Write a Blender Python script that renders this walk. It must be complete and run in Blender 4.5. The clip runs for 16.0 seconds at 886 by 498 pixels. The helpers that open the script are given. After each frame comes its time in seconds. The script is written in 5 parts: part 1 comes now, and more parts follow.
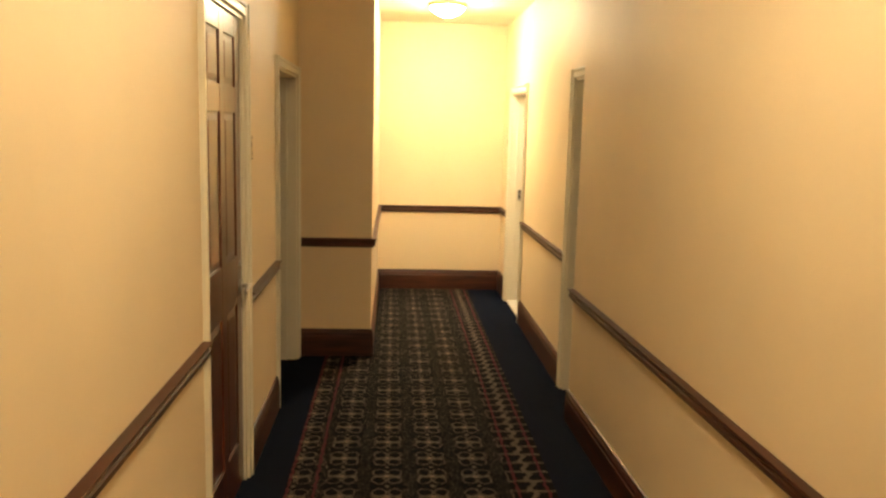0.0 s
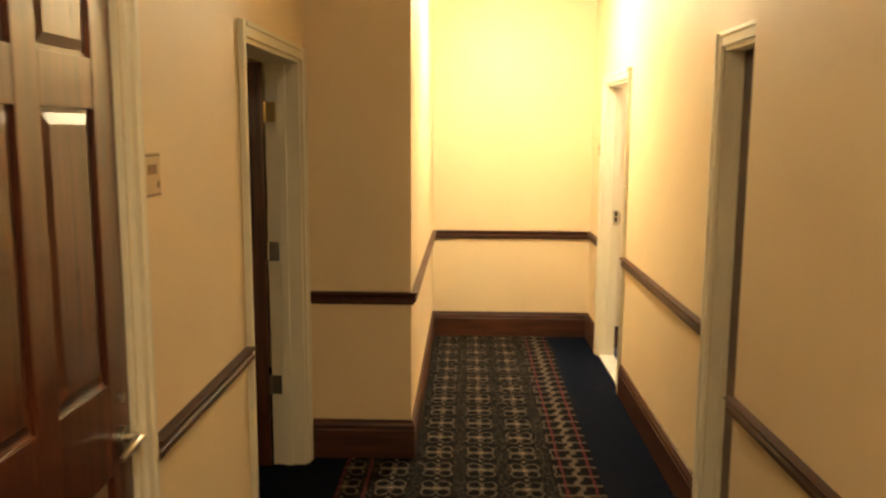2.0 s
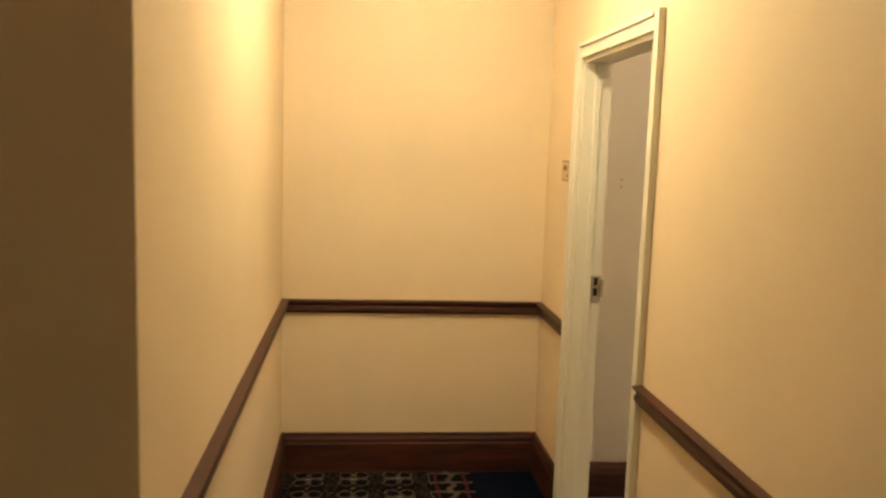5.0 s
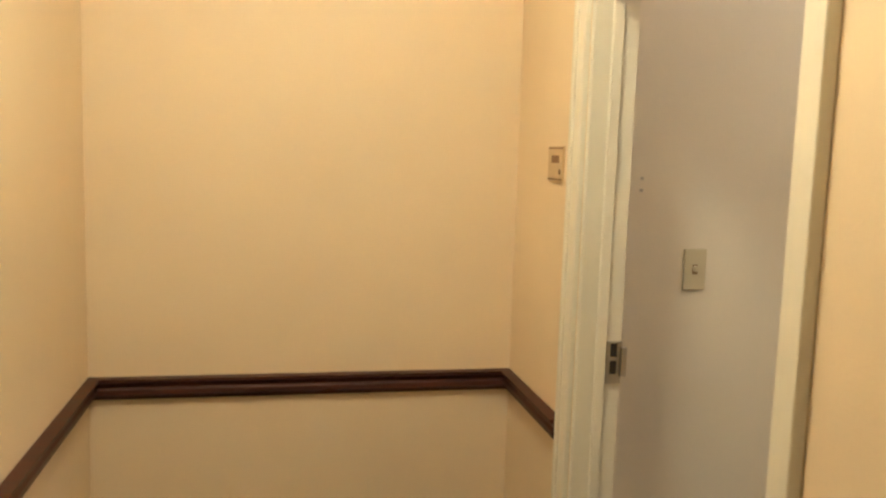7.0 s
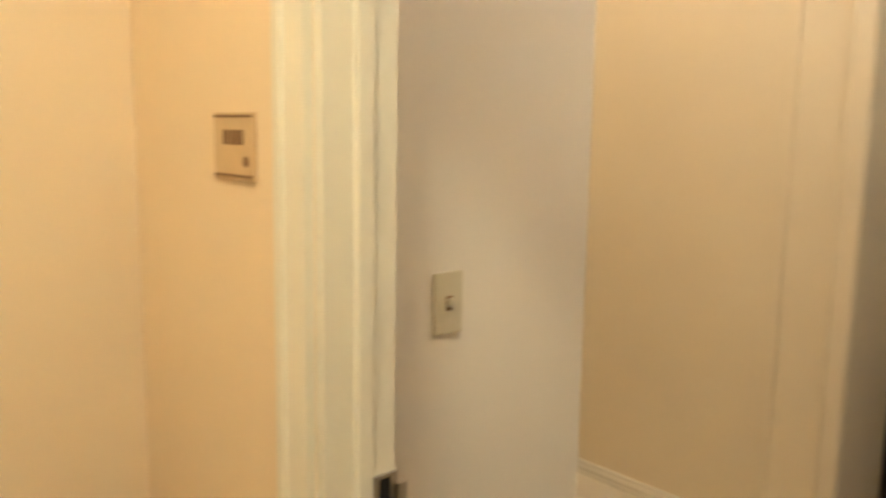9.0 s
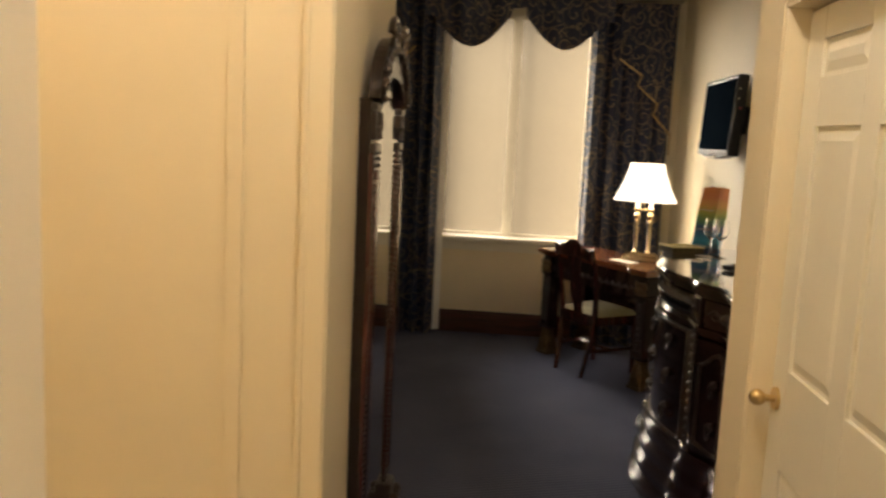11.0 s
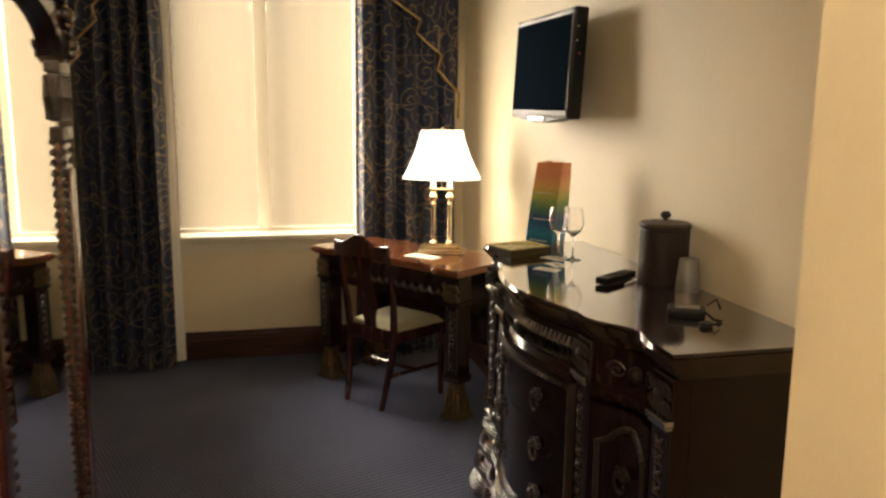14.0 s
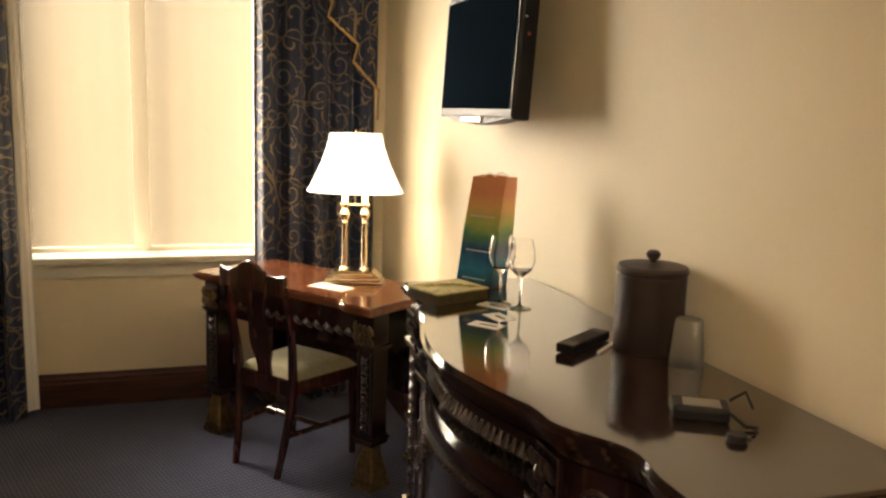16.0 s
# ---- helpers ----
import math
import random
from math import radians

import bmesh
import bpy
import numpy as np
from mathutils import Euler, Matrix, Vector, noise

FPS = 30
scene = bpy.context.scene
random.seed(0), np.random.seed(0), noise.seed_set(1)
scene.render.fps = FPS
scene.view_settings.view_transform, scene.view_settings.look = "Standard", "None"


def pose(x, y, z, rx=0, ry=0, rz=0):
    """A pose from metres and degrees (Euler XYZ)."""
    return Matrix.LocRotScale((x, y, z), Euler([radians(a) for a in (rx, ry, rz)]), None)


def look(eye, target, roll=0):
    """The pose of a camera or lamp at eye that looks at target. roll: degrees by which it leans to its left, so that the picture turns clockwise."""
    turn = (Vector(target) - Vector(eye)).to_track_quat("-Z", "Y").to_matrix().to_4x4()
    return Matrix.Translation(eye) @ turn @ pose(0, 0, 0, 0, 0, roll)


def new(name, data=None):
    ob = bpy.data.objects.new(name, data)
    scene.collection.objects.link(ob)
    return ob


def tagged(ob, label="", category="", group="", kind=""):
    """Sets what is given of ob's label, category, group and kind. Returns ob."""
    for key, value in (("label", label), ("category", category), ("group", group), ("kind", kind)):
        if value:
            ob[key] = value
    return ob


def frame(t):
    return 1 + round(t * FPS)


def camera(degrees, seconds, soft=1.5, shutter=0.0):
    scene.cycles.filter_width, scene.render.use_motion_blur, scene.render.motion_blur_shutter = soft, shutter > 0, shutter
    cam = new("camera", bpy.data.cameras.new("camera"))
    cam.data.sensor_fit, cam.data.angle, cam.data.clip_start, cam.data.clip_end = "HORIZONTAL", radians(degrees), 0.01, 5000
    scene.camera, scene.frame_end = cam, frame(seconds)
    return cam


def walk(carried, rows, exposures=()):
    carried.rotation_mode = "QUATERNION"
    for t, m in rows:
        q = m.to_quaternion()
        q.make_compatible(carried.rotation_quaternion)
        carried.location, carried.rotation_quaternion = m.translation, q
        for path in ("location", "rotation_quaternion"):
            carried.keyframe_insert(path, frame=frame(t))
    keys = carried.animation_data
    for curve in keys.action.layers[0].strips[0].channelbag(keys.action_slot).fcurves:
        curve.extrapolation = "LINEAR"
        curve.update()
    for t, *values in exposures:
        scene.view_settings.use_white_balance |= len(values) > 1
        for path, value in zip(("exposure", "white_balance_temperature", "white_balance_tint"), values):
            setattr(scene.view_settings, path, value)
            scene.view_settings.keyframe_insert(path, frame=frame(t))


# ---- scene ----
cam = camera(57.0, 16.0, soft=2.4, shutter=0.5)
PATH = [
    (0, (-0.138, 0.478, 1.705), (-0.014, 2.452, 1.409), 1.5),
    (0.5, (-0.088, 0.93, 1.708), (-0.023, 2.91, 1.427), 1.3),
    (1, (-0.059, 1.384, 1.701), (-0.036, 3.364, 1.421), 1.9),
    (1.5, (-0.036, 1.881, 1.709), (-0.053, 3.858, 1.411), 1.1),
    (2, (-0.009, 2.338, 1.701), (-0.067, 4.316, 1.412), 0.3),
    (2.5, (0.025, 2.808, 1.684), (-0.082, 4.784, 1.394), 0.4),
    (3, (0.062, 3.238, 1.678), (-0.026, 5.219, 1.413), -1.0),
    (3.5, (0.069, 3.706, 1.685), (0.028, 5.69, 1.434), 0.0),
    (4, (0.068, 4.123, 1.678), (0.105, 6.108, 1.434), 0.9),
    (6.5, (0.192, 6.217, 1.594), (0.561, 8.164, 1.329), 2.2),
    (7, (0.255, 6.495, 1.579), (0.653, 8.441, 1.343), 1.8),
    (7.5, (0.272, 6.805, 1.578), (0.776, 8.726, 1.346), 0.8),
    (8, (0.293, 7.085, 1.59), (0.981, 8.944, 1.328), -0.2),
    (8.5, (0.366, 7.346, 1.586), (1.359, 9.057, 1.294), -0.2),
    (9, (0.447, 7.551, 1.586), (1.758, 9.033, 1.294), 0.9),
    (9.5, (0.485, 7.80, 1.592), (2.167, 8.847, 1.321), 0.8),
    (10.1, (0.625, 7.963, 1.618), (2.505, 8.592, 1.354), 2.1),
    (12.5, (1.785, 8.377, 1.764), (3.731, 8.055, 1.43), 1.5),
    (13, (2.006, 8.331, 1.753), (3.94, 7.96, 1.405), 1.3),
    (13.5, (2.236, 8.285, 1.73), (4.162, 7.879, 1.375), 0.9),
    (14, (2.466, 8.229, 1.699), (4.384, 7.782, 1.354), 0.5),
    (14.5, (2.662, 8.166, 1.691), (4.564, 7.652, 1.348), -0.5),
    (15, (2.857, 8.099, 1.687), (4.742, 7.524, 1.348), 0.3),
    (15.5, (3.061, 8.02, 1.673), (4.938, 7.41, 1.347), 1.2),
    (16, (3.264, 7.965, 1.661), (5.139, 7.351, 1.336), 1.8),
]
walk(cam, [(t, look(eye, target, roll)) for t, eye, target, roll in PATH], [(0.0, 4.4, 6500, 10), (2.5, 4.4, 6700, 10), (3.5, 4.0, 6600, 10), (4.2, 3.55, 6500, 10), (6.5, 3.25, 5700, 10), (7.0, 3.2, 5600, 10), (8.0, 3.15, 5600, 10), (8.5, 3.25, 5600, 10), (9.0, 3.4, 5600, 10), (9.5, 3.5, 5900, 10), (10.0, 3.5, 6200, 10), (12.5, 3.7, 6150, 10), (13.5, 3.95, 6250, 10), (16.0, 4.2, 6450, 10)])


# ---- world, sun and exposure ----
world = bpy.data.worlds.new("world")
scene.world = world
world.use_nodes = True
wt = world.node_tree
wbg = wt.nodes["Background"]
sky = wt.nodes.new("ShaderNodeTexSky")
sky.sky_type = "NISHITA"
sky.sun_disc = False
sky.sun_elevation = radians(24)
sky.sun_rotation = radians(42)
warm = wt.nodes.new("ShaderNodeMix")
warm.data_type = "RGBA"
warm.inputs[0].default_value = 0.97
warm.inputs[7].default_value = (1.8, 1.3, 0.75, 1)
wt.links.new(sky.outputs[0], warm.inputs[6])
wt.links.new(warm.outputs[2], wbg.inputs[0])
wbg.inputs[1].default_value = 0.030

sun = new("sun", bpy.data.lights.new("sun", "SUN"))
sun.data.energy = 5.0
sun.data.angle = radians(70)
sun.data.color = (1.0, 0.85, 0.66)
sun.matrix_world = look((math.cos(radians(48)) * 20, 8.1 + math.sin(radians(48)) * 20, 1.5 + 20 * math.tan(radians(24))), (0, 8.1, 1.5))

# ---- materials ----


def mat(name, color, rough=0.6, metal=0.0, var=0.08, scale=6.0, bump=0.0, bscale=80.0, spec=0.5, coat=0.0):
    """A plain surface with broad and fine variation of its colour and a fine relief."""
    m = bpy.data.materials.new(name)
    m.use_nodes = True
    nt = m.node_tree
    b = nt.nodes["Principled BSDF"]
    tc = nt.nodes.new("ShaderNodeTexCoord")
    n1 = nt.nodes.new("ShaderNodeTexNoise")
    n1.inputs["Scale"].default_value = scale
    n1.inputs["Detail"].default_value = 5
    n2 = nt.nodes.new("ShaderNodeTexNoise")
    n2.inputs["Scale"].default_value = bscale
    n2.inputs["Detail"].default_value = 3
    nt.links.new(tc.outputs["Object"], n1.inputs["Vector"])
    nt.links.new(tc.outputs["Object"], n2.inputs["Vector"])
    ad = nt.nodes.new("ShaderNodeMath")
    ad.operation = "MULTIPLY_ADD"
    ad.inputs[1].default_value = 0.35
    nt.links.new(n2.outputs[0], ad.inputs[0])
    nt.links.new(n1.outputs[0], ad.inputs[2])
    ramp = nt.nodes.new("ShaderNodeMapRange")
    ramp.inputs[1].default_value, ramp.inputs[2].default_value = 0.3, 1.05
    ramp.inputs[3].default_value, ramp.inputs[4].default_value = 1 - var, 1 + var
    nt.links.new(ad.outputs[0], ramp.inputs[0])
    mul = nt.nodes.new("ShaderNodeVectorMath")
    mul.operation = "SCALE"
    mul.inputs[0].default_value = color
    nt.links.new(ramp.outputs[0], mul.inputs["Scale"])
    nt.links.new(mul.outputs[0], b.inputs["Base Color"])
    b.inputs["Roughness"].default_value = rough
    b.inputs["Metallic"].default_value = metal
    b.inputs["Specular IOR Level"].default_value = spec
    b.inputs["Coat Weight"].default_value = coat
    b.inputs["Coat Roughness"].default_value = 0.12
    if bump:
        bp = nt.nodes.new("ShaderNodeBump")
        bp.inputs["Strength"].default_value = bump
        bp.inputs["Distance"].default_value = 0.004
        nt.links.new(n2.outputs[0], bp.inputs["Height"])
        nt.links.new(bp.outputs[0], b.inputs["Normal"])
    return m


def wood(name, dark, light, axis, rough=0.3, coat=0.3, scale=7.0):
    """Stained wood with grain that runs along the axis 0, 1 or 2."""
    m = bpy.data.materials.new(name)
    m.use_nodes = True
    nt = m.node_tree
    b = nt.nodes["Principled BSDF"]
    tc = nt.nodes.new("ShaderNodeTexCoord")
    mp = nt.nodes.new("ShaderNodeMapping")
    sc = [scale * 5] * 3
    sc[axis] = scale * 0.35
    mp.inputs["Scale"].default_value = sc
    nt.links.new(tc.outputs["Object"], mp.inputs[0])
    n1 = nt.nodes.new("ShaderNodeTexNoise")
    n1.inputs["Scale"].default_value = 1.0
    n1.inputs["Detail"].default_value = 7
    n1.inputs["Distortion"].default_value = 0.6
    nt.links.new(mp.outputs[0], n1.inputs["Vector"])
    cr = nt.nodes.new("ShaderNodeValToRGB")
    cr.color_ramp.elements[0].position, cr.color_ramp.elements[1].position = 0.32, 0.7
    cr.color_ramp.elements[0].color, cr.color_ramp.elements[1].color = (*dark, 1), (*light, 1)
    nt.links.new(n1.outputs[0], cr.inputs[0])
    nt.links.new(cr.outputs[0], b.inputs["Base Color"])
    rr = nt.nodes.new("ShaderNodeMapRange")
    rr.inputs[3].default_value, rr.inputs[4].default_value = rough - 0.06, rough + 0.12
    nt.links.new(n1.outputs[0], rr.inputs[0])
    nt.links.new(rr.outputs[0], b.inputs["Roughness"])
    b.inputs["Coat Weight"].default_value = coat
    b.inputs["Coat Roughness"].default_value = 0.08
    bp = nt.nodes.new("ShaderNodeBump")
    bp.inputs["Strength"].default_value = 0.12
    bp.inputs["Distance"].default_value = 0.002
    nt.links.new(n1.outputs[0], bp.inputs["Height"])
    nt.links.new(bp.outputs[0], b.inputs["Normal"])
    return m


def glow(name, color, strength):
    m = bpy.data.materials.new(name)
    m.use_nodes = True
    b = m.node_tree.nodes["Principled BSDF"]
    b.inputs["Base Color"].default_value = (*color, 1)
    b.inputs["Emission Color"].default_value = (*color, 1)
    b.inputs["Emission Strength"].default_value = strength
    b.inputs["Roughness"].default_value = 0.5
    return m


def clear(name, tint=(1, 1, 1), rough=0.0, ior=1.45):
    m = bpy.data.materials.new(name)
    m.use_nodes = True
    b = m.node_tree.nodes["Principled BSDF"]
    b.inputs["Base Color"].default_value = (*tint, 1)
    b.inputs["Transmission Weight"].default_value = 1
    b.inputs["Roughness"].default_value = rough
    b.inputs["IOR"].default_value = ior
    return m


def math_node(nt, op, a, b=None, c=None):
    n = nt.nodes.new("ShaderNodeMath")
    n.operation = op
    for i, v in enumerate((a, b, c)):
        if v is None:
            continue
        if isinstance(v, (int, float)):
            n.inputs[i].default_value = v
        else:
            nt.links.new(v, n.inputs[i])
    return n.outputs[0]


def carpet_pattern(name, x0):
    """Woven runner: dark ovals in beige outlines round small knots, mottled bands between them, a ruled border on its east side."""
    m = bpy.data.materials.new(name)
    m.use_nodes = True
    nt = m.node_tree
    b = nt.nodes["Principled BSDF"]
    tc = nt.nodes.new("ShaderNodeTexCoord")
    sp = nt.nodes.new("ShaderNodeSeparateXYZ")
    wob = nt.nodes.new("ShaderNodeTexNoise")
    wob.inputs["Scale"].default_value = 26
    nt.links.new(tc.outputs["Object"], wob.inputs["Vector"])
    mixv = nt.nodes.new("ShaderNodeVectorMath")
    mixv.operation = "MULTIPLY_ADD"
    mixv.inputs[1].default_value = (0.030, 0.030, 0)
    nt.links.new(wob.outputs["Color"], mixv.inputs[0])
    nt.links.new(tc.outputs["Object"], mixv.inputs[2])
    nt.links.new(mixv.outputs[0], sp.inputs[0])
    p = 0.22
    u = math_node(nt, "SUBTRACT", math_node(nt, "FRACT", math_node(nt, "DIVIDE", math_node(nt, "SUBTRACT", sp.outputs[0], x0), p)), 0.5)
    v = math_node(nt, "SUBTRACT", math_node(nt, "FRACT", math_node(nt, "DIVIDE", sp.outputs[1], p)), 0.5)
    au, av = math_node(nt, "ABSOLUTE", u), math_node(nt, "ABSOLUTE", v)

    def oval(cu, cv, ru, rv):
        a = math_node(nt, "POWER", math_node(nt, "DIVIDE", math_node(nt, "SUBTRACT", au, cu), ru), 2.0)
        c = math_node(nt, "POWER", math_node(nt, "DIVIDE", math_node(nt, "SUBTRACT", av, cv), rv), 2.0)
        return math_node(nt, "SQRT", math_node(nt, "ADD", a, c))
    d1 = oval(0.17, 0.20, 0.15, 0.17)
    ring = math_node(nt, "COMPARE", d1, 1.0, 0.12)
    line = math_node(nt, "MULTIPLY", math_node(nt, "LESS_THAN", av, 0.035), math_node(nt, "LESS_THAN", au, 0.33))
    knot = math_node(nt, "LESS_THAN", oval(0.0, 0.0, 0.06, 0.07), 1.0)
    knot2 = math_node(nt, "LESS_THAN", oval(0.0, 0.5, 0.05, 0.06), 1.0)
    mot = nt.nodes.new("ShaderNodeTexVoronoi")
    mot.feature = "DISTANCE_TO_EDGE"
    mot.inputs["Scale"].default_value = 38
    nt.links.new(mixv.outputs[0], mot.inputs["Vector"])
    motl = math_node(nt, "LESS_THAN", mot.outputs["Distance"], 0.025)
    bandm = math_node(nt, "MULTIPLY", math_node(nt, "GREATER_THAN", au, 0.35), motl)
    fine = math_node(nt, "MAXIMUM", math_node(nt, "MAXIMUM", ring, line), math_node(nt, "MAXIMUM", knot2, bandm))
    east = math_node(nt, "GREATER_THAN", sp.outputs[0], 0.47)
    rule = math_node(nt, "MAXIMUM", math_node(nt, "COMPARE", sp.outputs[0], 0.495, 0.007), math_node(nt, "COMPARE", sp.outputs[0], 0.638, 0.007))
    rule = math_node(nt, "MAXIMUM", rule, math_node(nt, "MAXIMUM", math_node(nt, "COMPARE", sp.outputs[0], -0.47, 0.007), math_node(nt, "COMPARE", sp.outputs[0], -0.595, 0.007)))
    bx = math_node(nt, "DIVIDE", math_node(nt, "SUBTRACT", sp.outputs[0], 0.567), 0.14)
    wav = math_node(nt, "MULTIPLY", math_node(nt, "SINE", math_node(nt, "MULTIPLY", sp.outputs[1], 4 * math.pi / p)), 0.10)
    scroll = math_node(nt, "COMPARE", bx, wav, 0.10)
    half = math_node(nt, "ABSOLUTE", math_node(nt, "SUBTRACT", math_node(nt, "FRACT", math_node(nt, "DIVIDE", sp.outputs[1], p / 2)), 0.5))
    dots = math_node(nt, "LESS_THAN", half, 0.08)
    west = math_node(nt, "SUBTRACT", 1.0, east)
    patt = math_node(nt, "MAXIMUM", math_node(nt, "MULTIPLY", fine, west), math_node(nt, "MULTIPLY", math_node(nt, "MAXIMUM", scroll, dots), east))
    tuft = nt.nodes.new("ShaderNodeTexNoise")
    tuft.inputs["Scale"].default_value = 240
    nt.links.new(tc.outputs["Object"], tuft.inputs["Vector"])
    worn = nt.nodes.new("ShaderNodeTexNoise")
    worn.inputs["Scale"].default_value = 14
    nt.links.new(tc.outputs["Object"], worn.inputs["Vector"])
    fade = math_node(nt, "MULTIPLY", patt, math_node(nt, "MULTIPLY", math_node(nt, "ADD", tuft.outputs[0], 0.1), math_node(nt, "ADD", worn.outputs[0], 0.35)))
    mx = nt.nodes.new("ShaderNodeMix")
    mx.data_type = "RGBA"
    nt.links.new(fade, mx.inputs[0])
    mx.inputs[6].default_value = (0.0015, 0.0018, 0.0034, 1)
    mx.inputs[7].default_value = (0.19, 0.15, 0.112, 1)
    m2 = nt.nodes.new("ShaderNodeMix")
    m2.data_type = "RGBA"
    nt.links.new(math_node(nt, "MULTIPLY", rule, 0.7), m2.inputs[0])
    nt.links.new(mx.outputs[2], m2.inputs[6])
    m2.inputs[7].default_value = (0.11, 0.022, 0.03, 1)
    m3 = nt.nodes.new("ShaderNodeMix")
    m3.data_type = "RGBA"
    nt.links.new(math_node(nt, "MULTIPLY", math_node(nt, "MULTIPLY", knot, west), 0.8), m3.inputs[0])
    nt.links.new(m2.outputs[2], m3.inputs[6])
    m3.inputs[7].default_value = (0.24, 0.17, 0.115, 1)
    nt.links.new(m3.outputs[2], b.inputs["Base Color"])
    b.inputs["Roughness"].default_value = 0.95
    b.inputs["Specular IOR Level"].default_value = 0.1
    bp = nt.nodes.new("ShaderNodeBump")
    bp.inputs["Strength"].default_value = 0.5
    bp.inputs["Distance"].default_value = 0.004
    nt.links.new(tuft.outputs[0], bp.inputs["Height"])
    nt.links.new(bp.outputs[0], b.inputs["Normal"])
    return m


def damask(name, ground, gold, cell):
    """Drapery cloth: dark ground with gold vine scrolls, each a spiral in a cell of its own."""
    m = bpy.data.materials.new(name)
    m.use_nodes = True
    nt = m.node_tree
    b = nt.nodes["Principled BSDF"]
    tc = nt.nodes.new("ShaderNodeTexCoord")
    flat = nt.nodes.new("ShaderNodeVectorMath")
    flat.operation = "MULTIPLY"
    flat.inputs[1].default_value = (0, 1, 0.8)
    nt.links.new(tc.outputs["Object"], flat.inputs[0])
    vor = nt.nodes.new("ShaderNodeTexVoronoi")
    vor.inputs["Scale"].default_value = 1 / cell
    vor.inputs["Randomness"].default_value = 0.75
    nt.links.new(flat.outputs[0], vor.inputs["Vector"])
    sub = nt.nodes.new("ShaderNodeVectorMath")
    sub.operation = "SUBTRACT"
    nt.links.new(flat.outputs[0], sub.inputs[0])
    nt.links.new(vor.outputs["Position"], sub.inputs[1])
    sp = nt.nodes.new("ShaderNodeSeparateXYZ")
    nt.links.new(sub.outputs[0], sp.inputs[0])
    ang = math_node(nt, "DIVIDE", math_node(nt, "ARCTAN2", sp.outputs[2], sp.outputs[1]), 2 * math.pi)
    r = math_node(nt, "DIVIDE", vor.outputs["Distance"], 0.36)
    spiral = math_node(nt, "FRACT", math_node(nt, "ADD", math_node(nt, "SUBTRACT", r, ang), 3.0))
    line = math_node(nt, "LESS_THAN", math_node(nt, "ABSOLUTE", math_node(nt, "SUBTRACT", spiral, 0.5)), 0.085)
    stem = nt.nodes.new("ShaderNodeTexVoronoi")
    stem.feature = "DISTANCE_TO_EDGE"
    stem.inputs["Scale"].default_value = 0.62 / cell
    nt.links.new(flat.outputs[0], stem.inputs["Vector"])
    edge = math_node(nt, "LESS_THAN", stem.outputs["Distance"], 0.012)
    sheen = nt.nodes.new("ShaderNodeTexNoise")
    sheen.inputs["Scale"].default_value = 9
    nt.links.new(tc.outputs["Object"], sheen.inputs["Vector"])
    fac = math_node(nt, "MULTIPLY", math_node(nt, "MAXIMUM", line, edge), math_node(nt, "ADD", sheen.outputs[0], 0.25))
    mx = nt.nodes.new("ShaderNodeMix")
    mx.data_type = "RGBA"
    nt.links.new(fac, mx.inputs[0])
    mx.inputs[6].default_value = (*ground, 1)
    mx.inputs[7].default_value = (*gold, 1)
    nt.links.new(mx.outputs[2], b.inputs["Base Color"])
    b.inputs["Roughness"].default_value = 0.55
    b.inputs["Sheen Weight"].default_value = 0.06
    bp = nt.nodes.new("ShaderNodeBump")
    bp.inputs["Strength"].default_value = 0.3
    bp.inputs["Distance"].default_value = 0.003
    nt.links.new(fac, bp.inputs["Height"])
    nt.links.new(bp.outputs[0], b.inputs["Normal"])
    return m


def rainbow(name):
    """Printed foil bag: bands that run from blue at the foot over green to orange at the mouth."""
    m = bpy.data.materials.new(name)
    m.use_nodes = True
    nt = m.node_tree
    b = nt.nodes["Principled BSDF"]
    tc = nt.nodes.new("ShaderNodeTexCoord")
    sp = nt.nodes.new("ShaderNodeSeparateXYZ")
    nt.links.new(tc.outputs["Object"], sp.inputs[0])
    cr = nt.nodes.new("ShaderNodeValToRGB")
    e = cr.color_ramp.elements
    e[0].position, e[0].color = 0.0, (0.01, 0.03, 0.10, 1)
    e[1].position, e[1].color = 1.0, (0.85, 0.36, 0.16, 1)
    for p, c in ((0.16, (0.05, 0.30, 0.52)), (0.34, (0.03, 0.09, 0.30)), (0.46, (0.10, 0.28, 0.16)), (0.58, (0.46, 0.54, 0.14)), (0.72, (0.84, 0.50, 0.18)), (0.86, (0.84, 0.34, 0.18))):
        k = e.new(p)
        k.color = (*c, 1)
    nz = nt.nodes.new("ShaderNodeTexNoise")
    nz.inputs["Scale"].default_value = 40
    nt.links.new(tc.outputs["Object"], nz.inputs["Vector"])
    h = math_node(nt, "ADD", math_node(nt, "DIVIDE", sp.outputs[2], 0.355), math_node(nt, "MULTIPLY", math_node(nt, "SUBTRACT", nz.outputs[0], 0.5), 0.12))
    nt.links.new(h, cr.inputs[0])
    nt.links.new(cr.outputs[0], b.inputs["Base Color"])
    b.inputs["Roughness"].default_value = 0.28
    return m


